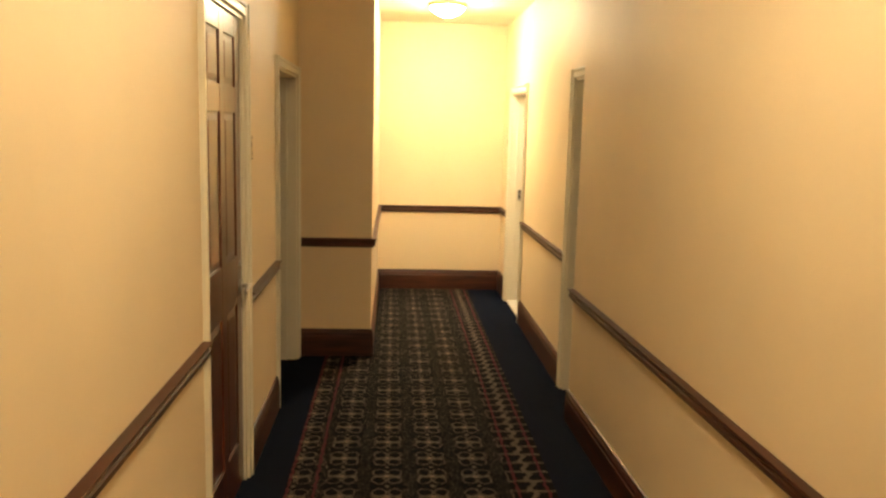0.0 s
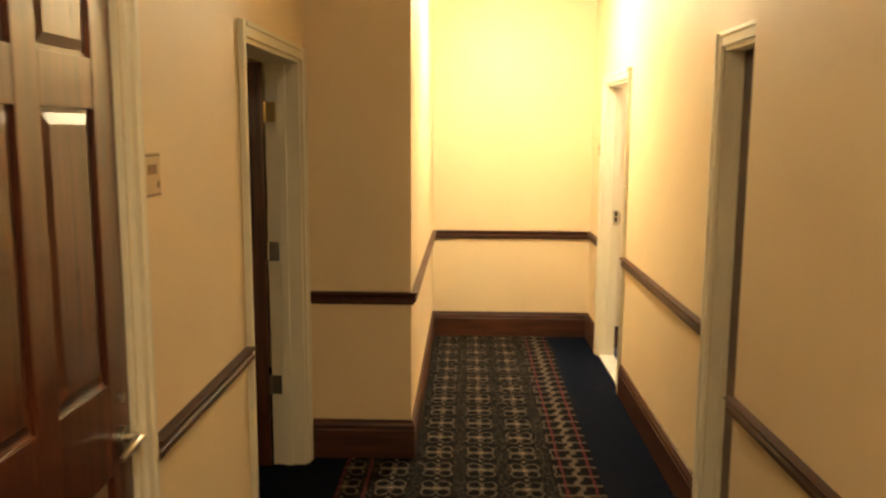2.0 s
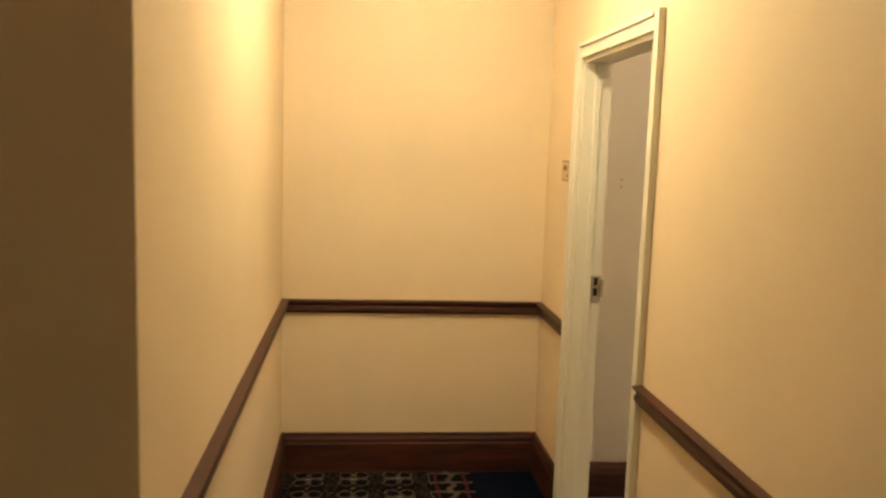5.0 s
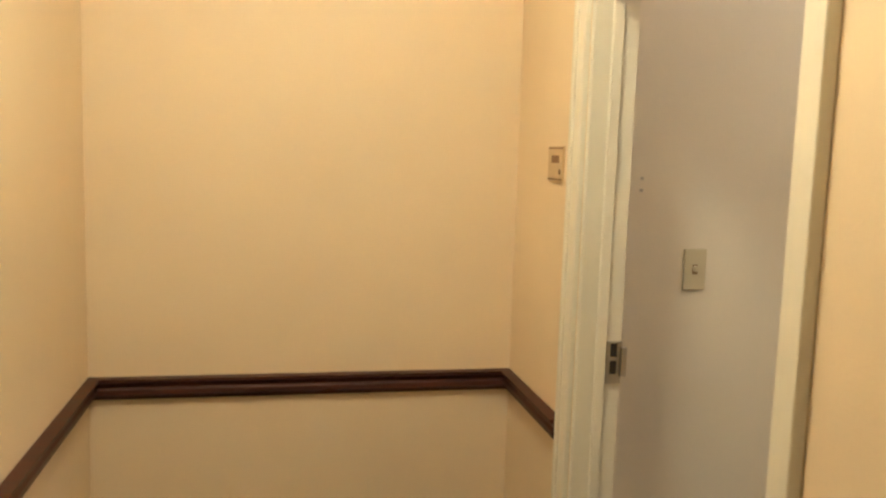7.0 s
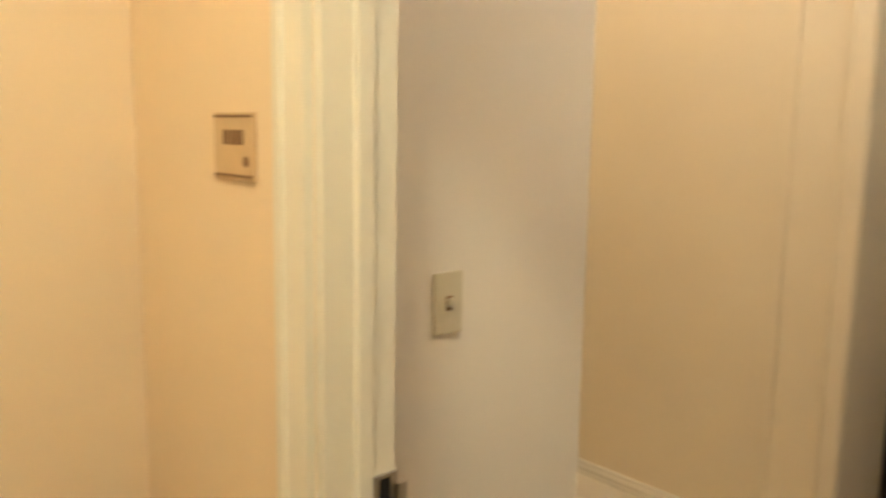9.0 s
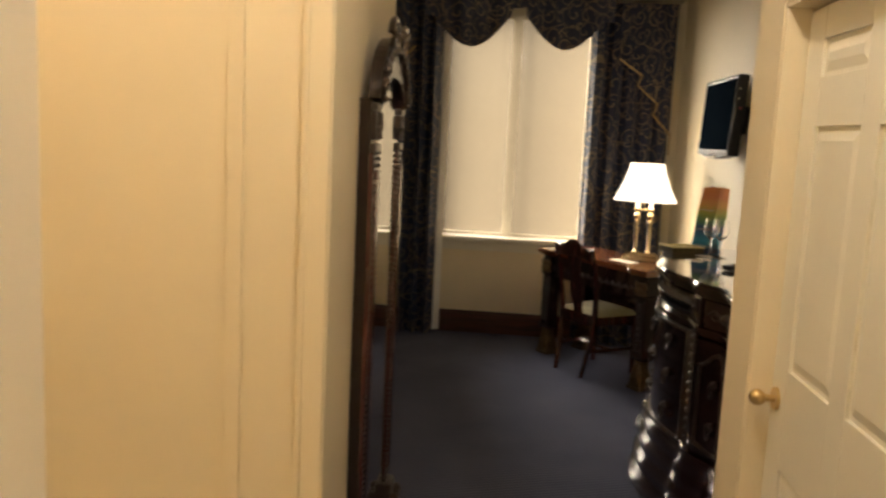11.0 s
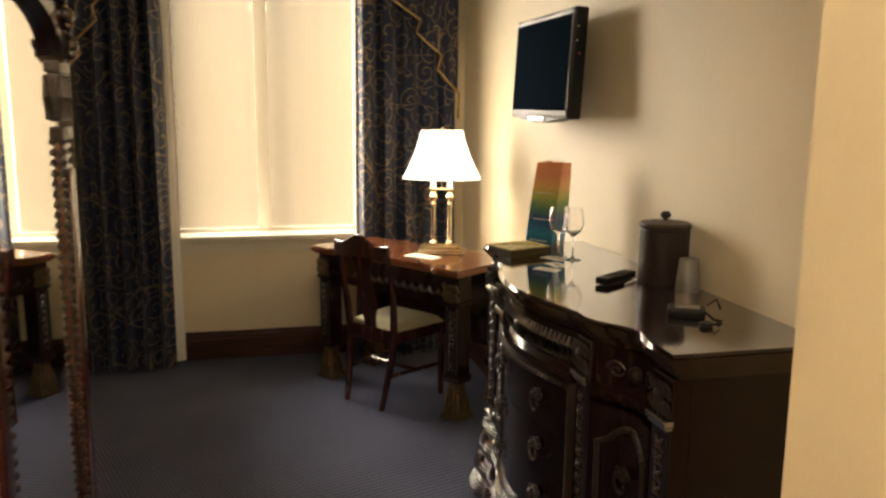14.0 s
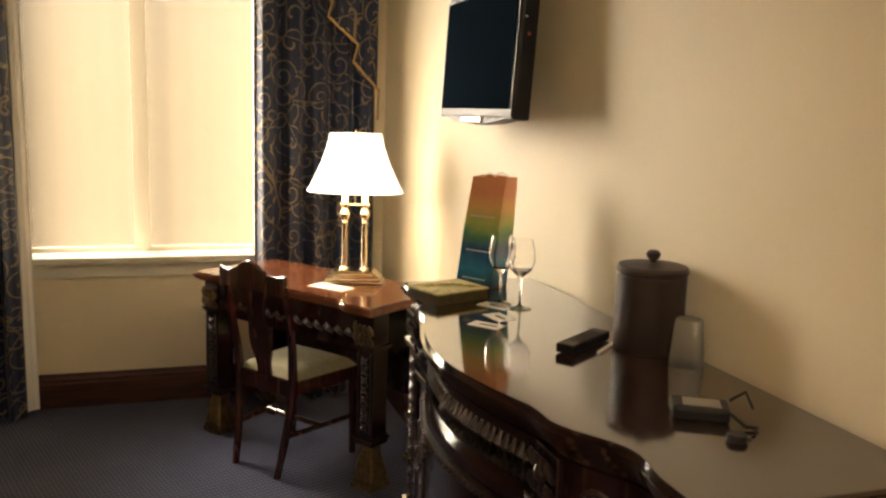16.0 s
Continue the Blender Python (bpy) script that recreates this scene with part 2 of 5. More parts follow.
def loop_carpet(name):
    """Slate loop-pile carpet: slanting rows of small loops, trodden patches, flecks of lighter yarn."""
    m = bpy.data.materials.new(name)
    m.use_nodes = True
    nt = m.node_tree
    b = nt.nodes["Principled BSDF"]
    tc = nt.nodes.new("ShaderNodeTexCoord")
    sp = nt.nodes.new("ShaderNodeSeparateXYZ")
    nt.links.new(tc.outputs["Object"], sp.inputs[0])
    u = math_node(nt, "ADD", math_node(nt, "MULTIPLY", sp.outputs[0], 0.94), math_node(nt, "MULTIPLY", sp.outputs[1], 0.34))
    v = math_node(nt, "SUBTRACT", math_node(nt, "MULTIPLY", sp.outputs[1], 0.94), math_node(nt, "MULTIPLY", sp.outputs[0], 0.34))
    row = math_node(nt, "SINE", math_node(nt, "MULTIPLY", u, 2 * math.pi / 0.028))
    loop = math_node(nt, "SINE", math_node(nt, "MULTIPLY", v, 2 * math.pi / 0.018))
    pile = math_node(nt, "MULTIPLY_ADD", math_node(nt, "MULTIPLY", math_node(nt, "ADD", row, 1.0), math_node(nt, "ADD", loop, 1.3)), 0.22, 0.0)
    fine, patch = nt.nodes.new("ShaderNodeTexNoise"), nt.nodes.new("ShaderNodeTexNoise")
    fine.inputs["Scale"].default_value, patch.inputs["Scale"].default_value = 120, 2.6
    patch.inputs["Detail"].default_value = 5
    for n in (fine, patch):
        nt.links.new(tc.outputs["Object"], n.inputs["Vector"])
    fac = math_node(nt, "ADD", math_node(nt, "MULTIPLY", pile, 0.62), math_node(nt, "MULTIPLY", math_node(nt, "ADD", fine.outputs[0], patch.outputs[0]), 0.32))
    mx = nt.nodes.new("ShaderNodeMix")
    mx.data_type = "RGBA"
    nt.links.new(fac, mx.inputs[0])
    mx.inputs[6].default_value = (0.020, 0.025, 0.050, 1)
    mx.inputs[7].default_value = (0.170, 0.182, 0.265, 1)
    nt.links.new(mx.outputs[2], b.inputs["Base Color"])
    b.inputs["Roughness"].default_value = 0.95
    b.inputs["Specular IOR Level"].default_value = 0.1
    bp = nt.nodes.new("ShaderNodeBump")
    bp.inputs["Strength"].default_value = 0.8
    bp.inputs["Distance"].default_value = 0.005
    nt.links.new(math_node(nt, "ADD", pile, fine.outputs[0]), bp.inputs["Height"])
    nt.links.new(bp.outputs[0], b.inputs["Normal"])
    return m


PAINT = mat("cream wall paint", (0.80, 0.65, 0.44), 0.55, var=0.05, scale=2.2, bump=0.12, bscale=140)
ROOM_PAINT = mat("pale cream wall paint", (0.80, 0.70, 0.50), 0.6, var=0.05, scale=2.0, bump=0.12, bscale=140)
VEST_PAINT = mat("off-white wall paint", (0.80, 0.74, 0.63), 0.5, var=0.05, scale=2.5, bump=0.12, bscale=140)
WHITE = mat("off-white gloss paint", (0.76, 0.72, 0.60), 0.38, var=0.04, scale=4, bump=0.06, bscale=60)
CEIL = mat("ceiling paint", (0.82, 0.78, 0.66), 0.8, var=0.04, scale=3, bump=0.2, bscale=90)
MAHOG_V = wood("mahogany upright", (0.035, 0.008, 0.005), (0.13, 0.034, 0.016), 2, 0.28, 0.4)
MAHOG_Y = wood("mahogany along corridor", (0.024, 0.006, 0.003), (0.085, 0.022, 0.010), 1, 0.46, 0.0)
MAHOG_X = wood("mahogany across corridor", (0.024, 0.006, 0.003), (0.085, 0.022, 0.010), 0, 0.46, 0.0)
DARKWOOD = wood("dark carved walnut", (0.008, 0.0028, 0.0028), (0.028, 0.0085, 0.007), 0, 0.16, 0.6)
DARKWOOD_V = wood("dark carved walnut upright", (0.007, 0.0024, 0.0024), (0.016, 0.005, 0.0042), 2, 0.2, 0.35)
DRESSTOP = wood("mirror-polished dark top", (0.012, 0.006, 0.005), (0.036, 0.016, 0.012), 0, 0.06, 1.0)
TILE = mat("pale closet floor tile", (0.70, 0.64, 0.50), 0.35, var=0.08, scale=5)
DESKTOP = wood("polished cherry top", (0.09, 0.028, 0.012), (0.22, 0.08, 0.035), 0, 0.14, 0.7)
CHERRY = wood("cherry chair wood", (0.026, 0.006, 0.005), (0.075, 0.017, 0.012), 2, 0.22, 0.5)
GILT = mat("worn antique gilt", (0.13, 0.085, 0.038), 0.38, metal=0.5, var=0.8, scale=40, bump=0.6, bscale=120)
CARVED = mat("dark carved relief", (0.024, 0.013, 0.010), 0.32, metal=0.15, var=0.6, scale=60, bump=0.9, bscale=110, coat=0.25)
LAMPBRASS = mat("pale polished brass", (0.58, 0.49, 0.34), 0.2, metal=1.0, var=0.12, scale=20)
BRASS = mat("brass", (0.62, 0.46, 0.22), 0.28, metal=1.0, var=0.12, scale=20)
STEEL = mat("brushed steel", (0.50, 0.48, 0.44), 0.3, metal=1.0, var=0.1, scale=30)
PEWTER_GLINT = mat("pewter trim and ledge highlight", (0.66, 0.63, 0.58), 0.16, metal=1.0, var=0.1, scale=30)
NAVY = mat("navy cut-pile carpet", (0.0010, 0.0038, 0.013), 0.95, var=0.35, scale=9, bump=0.9, bscale=260, spec=0.1)
ROOMCARPET = loop_carpet("slate loop carpet")
RUNNER = carpet_pattern("patterned carpet runner", -0.24)
CLOTH = damask("navy damask drapery", (0.006, 0.014, 0.046), (0.22, 0.165, 0.105), 0.105)
SHEER = mat("white curtain lining", (0.80, 0.78, 0.72), 0.8, var=0.04, bump=0.2, bscale=200)
BRAID = mat("gold braid", (0.42, 0.28, 0.11), 0.5, var=0.3, scale=60, bump=0.8, bscale=300)
SEAT = mat("pale green damask upholstery", (0.38, 0.36, 0.22), 0.8, var=0.2, scale=40, bump=0.4, bscale=260)
BLACK = mat("black plastic", (0.010, 0.010, 0.011), 0.42, var=0.1, scale=20, spec=0.3)
SCREEN = mat("television screen glass", (0.008, 0.014, 0.022), 0.5, var=0.05, scale=4, spec=0.0)
LEATHER = mat("brown leatherette", (0.034, 0.020, 0.016), 0.5, var=0.15, scale=30, bump=0.35, bscale=260)
PLASTIC = mat("ivory plastic", (0.62, 0.56, 0.40), 0.4, var=0.03, scale=20)
PLAQUE = mat("tan sign plastic", (0.60, 0.44, 0.24), 0.45, var=0.08, scale=30)
INK = mat("brown lettering", (0.20, 0.11, 0.05), 0.5, var=0.1)
PAPER = mat("white card", (0.80, 0.78, 0.72), 0.7, var=0.03)
SNACK = mat("printed snack box", (0.60, 0.52, 0.22), 0.4, var=0.6, scale=45)
SNACKSIDE = mat("dark snack box side", (0.07, 0.055, 0.02), 0.45, var=0.5, scale=60)
MARBLE = mat("white marble sill", (0.72, 0.70, 0.64), 0.25, var=0.15, scale=12)
BAG = rainbow("rainbow printed bag")
def glare_cloth(name):
    """Pale sheet added over the window: part passes straight, the scattered rest imitates glare."""
    m = bpy.data.materials.new(name)
    m.use_nodes = True
    nt = m.node_tree
    for n in list(nt.nodes):
        nt.nodes.remove(n)
    o = nt.nodes.new("ShaderNodeOutputMaterial")
    tr, tl, mx = nt.nodes.new("ShaderNodeBsdfTransparent"), nt.nodes.new("ShaderNodeBsdfTranslucent"), nt.nodes.new("ShaderNodeMixShader")
    tl.inputs["Color"].default_value = (0.075, 0.063, 0.044, 1)
    wv = nt.nodes.new("ShaderNodeTexNoise")
    wv.inputs["Scale"].default_value = 5
    nt.links.new(math_node(nt, "MULTIPLY_ADD", wv.outputs[0], 0.02, 0.67), mx.inputs[0])
    nt.links.new(tr.outputs[0], mx.inputs[1])
    nt.links.new(tl.outputs[0], mx.inputs[2])
    nt.links.new(mx.outputs[0], o.inputs[0])
    return m


def thin_glass(name):
    """A flat thin pane: light passes straight, a little is mirrored."""
    m = bpy.data.materials.new(name)
    m.use_nodes = True
    nt = m.node_tree
    nt.nodes.remove(nt.nodes["Principled BSDF"])
    tr, gl, mx = nt.nodes.new("ShaderNodeBsdfTransparent"), nt.nodes.new("ShaderNodeBsdfGlossy"), nt.nodes.new("ShaderNodeMixShader")
    gl.inputs["Roughness"].default_value = 0.0
    mx.inputs[0].default_value = 0.04
    nt.links.new(tr.outputs[0], mx.inputs[1])
    nt.links.new(gl.outputs[0], mx.inputs[2])
    nt.links.new(mx.outputs[0], nt.nodes["Material Output"].inputs[0])
    return m


GLARE = glare_cloth("window glare sheet")
GLASS = clear("clear glass")
PANE = thin_glass("window pane")
FROST = clear("frosted plastic tumbler", (0.90, 0.88, 0.84), 0.3, 1.2)
FROST.node_tree.nodes["Principled BSDF"].inputs["Transmission Weight"].default_value = 0.9
MIRROR = mat("mirror silver", (0.86, 0.86, 0.84), 0.015, metal=1.0, var=0.0)
DOME = glow("lit opal glass", (1.0, 0.79, 0.47), 5.3)
DOME_END = glow("brightly lit opal glass", (1.0, 0.83, 0.51), 12.5)
DOME_DIM = glow("softly lit opal glass", (1.0, 0.84, 0.64), 7.5)
DOME_WARM = glow("warm lit opal glass", (1.0, 0.71, 0.42), 4.0)
SHADE = glow("lit cream lamp shade", (0.95, 0.80, 0.56), 0.20)
BULB = glow("lit bulb sleeve", (1.0, 0.85, 0.6), 0.2)
CAPM = mat("red glass dot", (0.35, 0.03, 0.03), 0.3)

# ---- shape helpers ----


def box(bm, x0, x1, y0, y1, z0, z1, bev=0.0):
    vs = [bm.verts.new((x, y, z)) for x in (x0, x1) for y in (y0, y1) for z in (z0, z1)]
    fs = [bm.faces.new([vs[i] for i in f]) for f in ((0, 1, 3, 2), (4, 6, 7, 5), (0, 4, 5, 1), (2, 3, 7, 6), (0, 2, 6, 4), (1, 5, 7, 3))]
    if bev:
        es = list({e for f in fs for e in f.edges})
        bmesh.ops.bevel(bm, geom=es, offset=bev, segments=2, profile=0.6, affect="EDGES")


def prism(bm, pts, lo, hi, axis=2):
    """A slab of the outline pts between lo and hi along the axis; pts are in the other two axes, in their order."""
    def at(p, h):
        q = list(p)
        q.insert(axis, h)
        return q
    a = [bm.verts.new(at(p, lo)) for p in pts]
    b = [bm.verts.new(at(p, hi)) for p in pts]
    n = len(pts)
    bm.faces.new(a)
    bm.faces.new(list(reversed(b)))
    for i in range(n):
        bm.faces.new([a[i], b[i], b[(i + 1) % n], a[(i + 1) % n]])


def lathe(bm, profile, cx=0, cy=0, cz=0, n=24, squash=1.0):
    """A turned shape; profile holds (radius, height) from its foot up."""
    rings = []
    for r, z in profile:
        if r < 1e-5:
            rings.append([bm.verts.new((cx, cy, cz + z))])
        else:
            rings.append([bm.verts.new((cx + r * math.cos(2 * math.pi * i / n), cy + squash * r * math.sin(2 * math.pi * i / n), cz + z)) for i in range(n)])
    for a, b in zip(rings, rings[1:]):
        for i in range(n):
            j = (i + 1) % n
            if len(a) == 1 and len(b) == 1:
                continue
            if len(a) == 1:
                bm.faces.new([a[0], b[j], b[i]])
            elif len(b) == 1:
                bm.faces.new([a[i], a[j], b[0]])
            else:
                bm.faces.new([a[i], a[j], b[j], b[i]])
    for ring, flip in ((rings[0], True), (rings[-1], False)):
        if len(ring) > 1:
            bm.faces.new(list(reversed(ring)) if flip else ring)


def tube(bm, pts, r, n=8):
    """A round bar through the points."""
    rings = []
    pts = [Vector(p) for p in pts]
    for i, p in enumerate(pts):
        d = (pts[min(i + 1, len(pts) - 1)] - pts[max(i - 1, 0)]).normalized()
        side = d.cross(Vector((0, 0, 1)))
        if side.length < 0.05:
            side = d.cross(Vector((1, 0, 0)))
        side.normalize()
        up = side.cross(d)
        rr = r[i] if isinstance(r, (list, tuple)) else r
        rings.append([bm.verts.new(p + rr * (math.cos(2 * math.pi * k / n) * side + math.sin(2 * math.pi * k / n) * up)) for k in range(n)])
    for a, b in zip(rings, rings[1:]):
        for k in range(n):
            bm.faces.new([a[k], a[(k + 1) % n], b[(k + 1) % n], b[k]])
    bm.faces.new(list(reversed(rings[0])))
    bm.faces.new(rings[-1])


def ball(bm, x, y, z, r, sub=1, sz=1.0):
    bmesh.ops.create_icosphere(bm, subdivisions=sub, radius=r, matrix=Matrix.Translation((x, y, z)) @ Matrix.Diagonal((1, 1, sz, 1)))


def band(bm, f, x0, x1, z0, z1, d0, d1, n=14):
    """A slab that follows the curve y = f(x) from x0 to x1, from d0 to d1 in front of it; d0 None: from the back line."""
    ring = []
    for i in range(n + 1):
        x = x0 + (x1 - x0) * i / n
        y0 = BACK if d0 is None else f(x) + d0
        y1 = f(x) + d1
        ring.append([bm.verts.new(v) for v in ((x, y0, z0), (x, y1, z0), (x, y1, z1), (x, y0, z1))])
    for a, b in zip(ring, ring[1:]):
        for k in range(4):
            bm.faces.new([a[k], b[k], b[(k + 1) % 4], a[(k + 1) % 4]])
    bm.faces.new(ring[0])
    bm.faces.new(list(reversed(ring[-1])))


def finish(bm, name, material, smooth=False):
    bmesh.ops.recalc_face_normals(bm, faces=bm.faces)
    me = bpy.data.meshes.new(name)
    bm.to_mesh(me)
    bm.free()
    me.materials.append(material)
    if smooth:
        for p in me.polygons:
            p.use_smooth = True
        me.set_sharp_from_angle(angle=radians(38))
    return me


def part(name, bm, material, parent, label="", smooth=False):
    ob = new(name, finish(bm, name, material, smooth))
    ob.parent = parent
    if label:
        ob["label"] = label
    return ob


def thing(name, label, category, m=None, group="", kind=""):
    ob = new(name)
    ob.empty_display_size = 0.1
    if m is not None:
        ob.matrix_world = m
    return tagged(ob, label, category, group, kind)


def solid(name, bm, material, label, category, kind="structure", smooth=False, group=""):
    return tagged(new(name, finish(bm, name, material, smooth)), label, category, group, kind)


def boxes(name, material, label, category, *dims, bev=0.0, kind="structure"):
    bm = bmesh.new()
    for d in dims:
        box(bm, *d, bev=bev)
    return solid(name, bm, material, label, category, kind)

# ---- the corridor's shell ----
CH = 2.75   # corridor ceiling
RH = 3.0    # room ceiling
LX, RX, NX, PX = -0.82, 1.0, 0.92, -0.29   # wall faces: left, right, near right, left beyond the pier
RT = 0.12                                   # thickness of the wall with the room doorway
PY, EY = 6.41, 9.0                          # pier face, end wall

boxes("wall_left", PAINT, "cream painted corridor wall with two doorways", "wall",
      (LX - 0.17, LX, -1.5, 3.465, 0, CH), (LX - 0.17, LX, 3.465, 4.265, 2.17, CH), (LX - 0.17, LX, 4.265, 5.31, 0, CH),
      (LX - 0.17, LX, 5.31, 6.31, 2.03, CH), (LX - 0.17, LX, 6.31, PY, 0, CH))
boxes("wall_pier", PAINT, "cream wall pier that narrows the corridor", "wall", (LX - 0.13, PX, PY, EY + 0.13, 0, CH))
boxes("wall_end", PAINT, "cream end wall of the corridor", "wall", (PX, RX + RT, EY, EY + 0.13, 0, CH))
boxes("wall_right", PAINT, "cream corridor wall with the room doorway", "wall",
      (RX, RX + RT, 5.67, 7.56, 0, CH), (RX, RX + RT, 7.56, 8.42, 2.03, CH), (RX, RX + RT, 8.42, EY, 0, CH),
      (RX, RX + RT, 5.085, 5.67, 2.03, CH))
NEAR = [(1.05, -1.5), (NX, 5.085)]   # this wall runs slightly askew
bm = bmesh.new()
prism(bm, [NEAR[0], NEAR[1], (NX + 0.25, 5.085), (NX + 0.35, -1.5)], 0, CH)
solid("wall_near", bm, PAINT, "cream corridor wall standing slightly forward", "wall")
boxes("wall_back", PAINT, "cream wall closing the corridor", "wall", (LX - 0.13, NX + 0.40, -1.63, -1.5, 0, CH))
boxes("ceiling_corridor", CEIL, "white painted corridor ceiling", "ceiling", (LX - 0.13, RX + RT, -1.63, EY + 0.13, CH, CH + 0.1))
boxes("floor_corridor", NAVY, "dark navy cut-pile corridor carpet", "floor", (-3.2, 1.06, -1.6, 10.5, -0.06, 0.0))
# the runner is woven into the carpet, and turns round the pier
bm = bmesh.new()
box(bm, -0.62, 0.66, -1.5, PY - 0.02, 0.0, 0.004)
box(bm, PX + 0.022, 0.66, PY - 0.02, EY - 0.022, 0.0, 0.004)
solid("carpet_runner", bm, RUNNER, "patterned brown and black carpet runner with beige links", "carpet")
# the next room behind the open door, and a closet behind the near doorway
boxes("wall_side_room", PAINT, "plain walls of the next room", "wall",
      (-3.2, -3.1, 4.4, 8.0, 0, CH), (-3.2, LX - 0.17, 4.3, 4.4, 0, CH), (-3.2, LX - 0.17, 8.0, 8.1, 0, CH))
boxes("ceiling_side_room", CEIL, "white ceiling of the next room", "ceiling", (-3.2, LX - 0.17, 4.3, 8.1, 2.6, 2.7))


def rail(name, pts, top, material, label):
    """Moulded chair rail along the wall line pts, standing out to the left of its run."""
    prof = [(0.0, 0.0), (0.012, 0.0), (0.016, 0.010), (0.028, 0.018), (0.028, 0.032), (0.020, 0.040), (0.026, 0.052), (0.036, 0.058), (0.036, 0.066), (0.0, 0.066)]
    return moulding(name, pts, top - 0.066, prof, material, label, "chair rail")


def base(name, pts, material, label, h=0.20):
    prof = [(0.0, 0.0), (0.020, 0.0), (0.020, h - 0.055), (0.016, h - 0.048), (0.018, h - 0.03), (0.010, h - 0.014), (0.010, h - 0.004), (0.0, h)]
    return moulding(name, pts, 0.0, prof, material, label, "baseboard")


def moulding(name, pts, z, prof, material, label, cat):
    bm = bmesh.new()
    pts = [Vector((x, y)) for x, y in pts]
    rows = []
    for i, p in enumerate(pts):
        ds = []
        if i > 0:
            ds.append((p - pts[i - 1]).normalized())
        if i < len(pts) - 1:
            ds.append((pts[i + 1] - p).normalized())
        ns = [Vector((-d.y, d.x)) for d in ds]
        n = sum(ns, Vector((0, 0)))
        n = n / max(n.length_squared, 1e-6) * len(ns) if len(ns) == 1 else n * (2 / n.length_squared)
        rows.append([bm.verts.new((p.x + n.x * o, p.y + n.y * o, z + h)) for o, h in prof])
    k = len(prof)
    for a, b in zip(rows, rows[1:]):
        for j in range(k):
            bm.faces.new([a[j], a[(j + 1) % k], b[(j + 1) % k], b[j]])
    bm.faces.new(rows[0])
    bm.faces.new(list(reversed(rows[-1])))
    return solid(name, bm, material, label, cat)


RL = "mahogany-stained moulded chair rail on the cream wall"
BL = "tall mahogany-stained baseboard above the carpet"
rail("trim_chair_rail_1", [(LX, 3.41), (LX, -1.5)], 0.91, MAHOG_Y, RL)
rail("trim_chair_rail_2", [(LX, 5.255), (LX, 4.32)], 0.905, MAHOG_Y, RL)
rail("trim_chair_rail_3", [(RX, 8.482), (RX, EY), (PX, EY), (PX, PY), (LX + 0.02, PY)], 0.885, MAHOG_X, RL)
rail("trim_chair_rail_4", [(RX, 5.715), (RX, 7.498)], 0.903, MAHOG_Y, RL)
rail("trim_chair_rail_5", NEAR, 0.795, MAHOG_Y, RL)
base("baseboard_1", [(LX, 3.41), (LX, -1.5)], MAHOG_Y, BL)
base("baseboard_2", [(LX, 5.255), (LX, 4.32)], MAHOG_Y, BL)
base("baseboard_3", [(RX, 8.482), (RX, EY), (PX, EY), (PX, PY), (LX + 0.02, PY)], MAHOG_X, BL, 0.205)
base("baseboard_4", [(RX, 5.715), (RX, 7.498)], MAHOG_Y, BL, 0.205)
base("baseboard_5", NEAR, MAHOG_Y, BL, 0.19)


def casing(name, x, y0, y1, top, out, depth, label, w=0.072):
    """Door lining and moulded casing round an opening in a wall x = const; out is +1 or -1, the side that the casing faces."""
    t = thing(name, label, "door frame", kind="structure")
    for a, b in ((y0 - w, y0), (y1, y1 + w)):
        bm = bmesh.new()
        box(bm, x, x + out * 0.016, a, b, 0, top + w, 0.003)
        box(bm, x + out * 0.012, x + out * 0.024, (a if a < y0 else b - 0.018), (a + 0.018 if a < y0 else b), 0, top + w, 0.003)
        part("casing_upright", bm, WHITE, t)
    bm = bmesh.new()
    box(bm, x, x + out * 0.015, y0, y1, top, top + w, 0.003)
    box(bm, x + out * 0.011, x + out * 0.023, y0, y1, top + w - 0.018, top + w, 0.003)
    part("casing_head", bm, WHITE, t)
    # lining of the opening, with the stop that the leaf shuts against
    for a, b in ((y0, y0 + 0.018), (y1 - 0.018, y1)):
        bm = bmesh.new()
        box(bm, x - out * depth, x - out * 0.0005, a, b, 0, top, 0.001)
        s = (a + 0.018, a + 0.030) if a == y0 else (b - 0.030, b - 0.018)
        box(bm, x - out * depth * 0.62, x - out * depth * 0.40, s[0], s[1], 0, top - 0.02, 0.002)
        part("jamb", bm, WHITE, t)
    bm = bmesh.new()
    box(bm, x - out * depth, x - out * 0.0005, y0 + 0.018, y1 - 0.018, top - 0.018, top, 0.001)
    part("jamb_head", bm, WHITE, t)
    return t


FL = "off-white painted door frame with moulded casing"
casing("door_frame_1", LX, 3.465, 4.265, 2.17, 1, 0.125, FL, w=0.055)
casing("door_frame_2", LX, 5.31, 6.31, 2.03, 1, 0.165, FL, w=0.055)
entry = casing("door_frame_3", RX, 7.56, 8.42, 2.03, -1, RT - 0.004, "off-white painted frame of the open room doorway", w=0.062)
casing("door_frame_4", RX, 5.09, 5.66, 2.03, -1, RT - 0.004, FL, w=0.055)


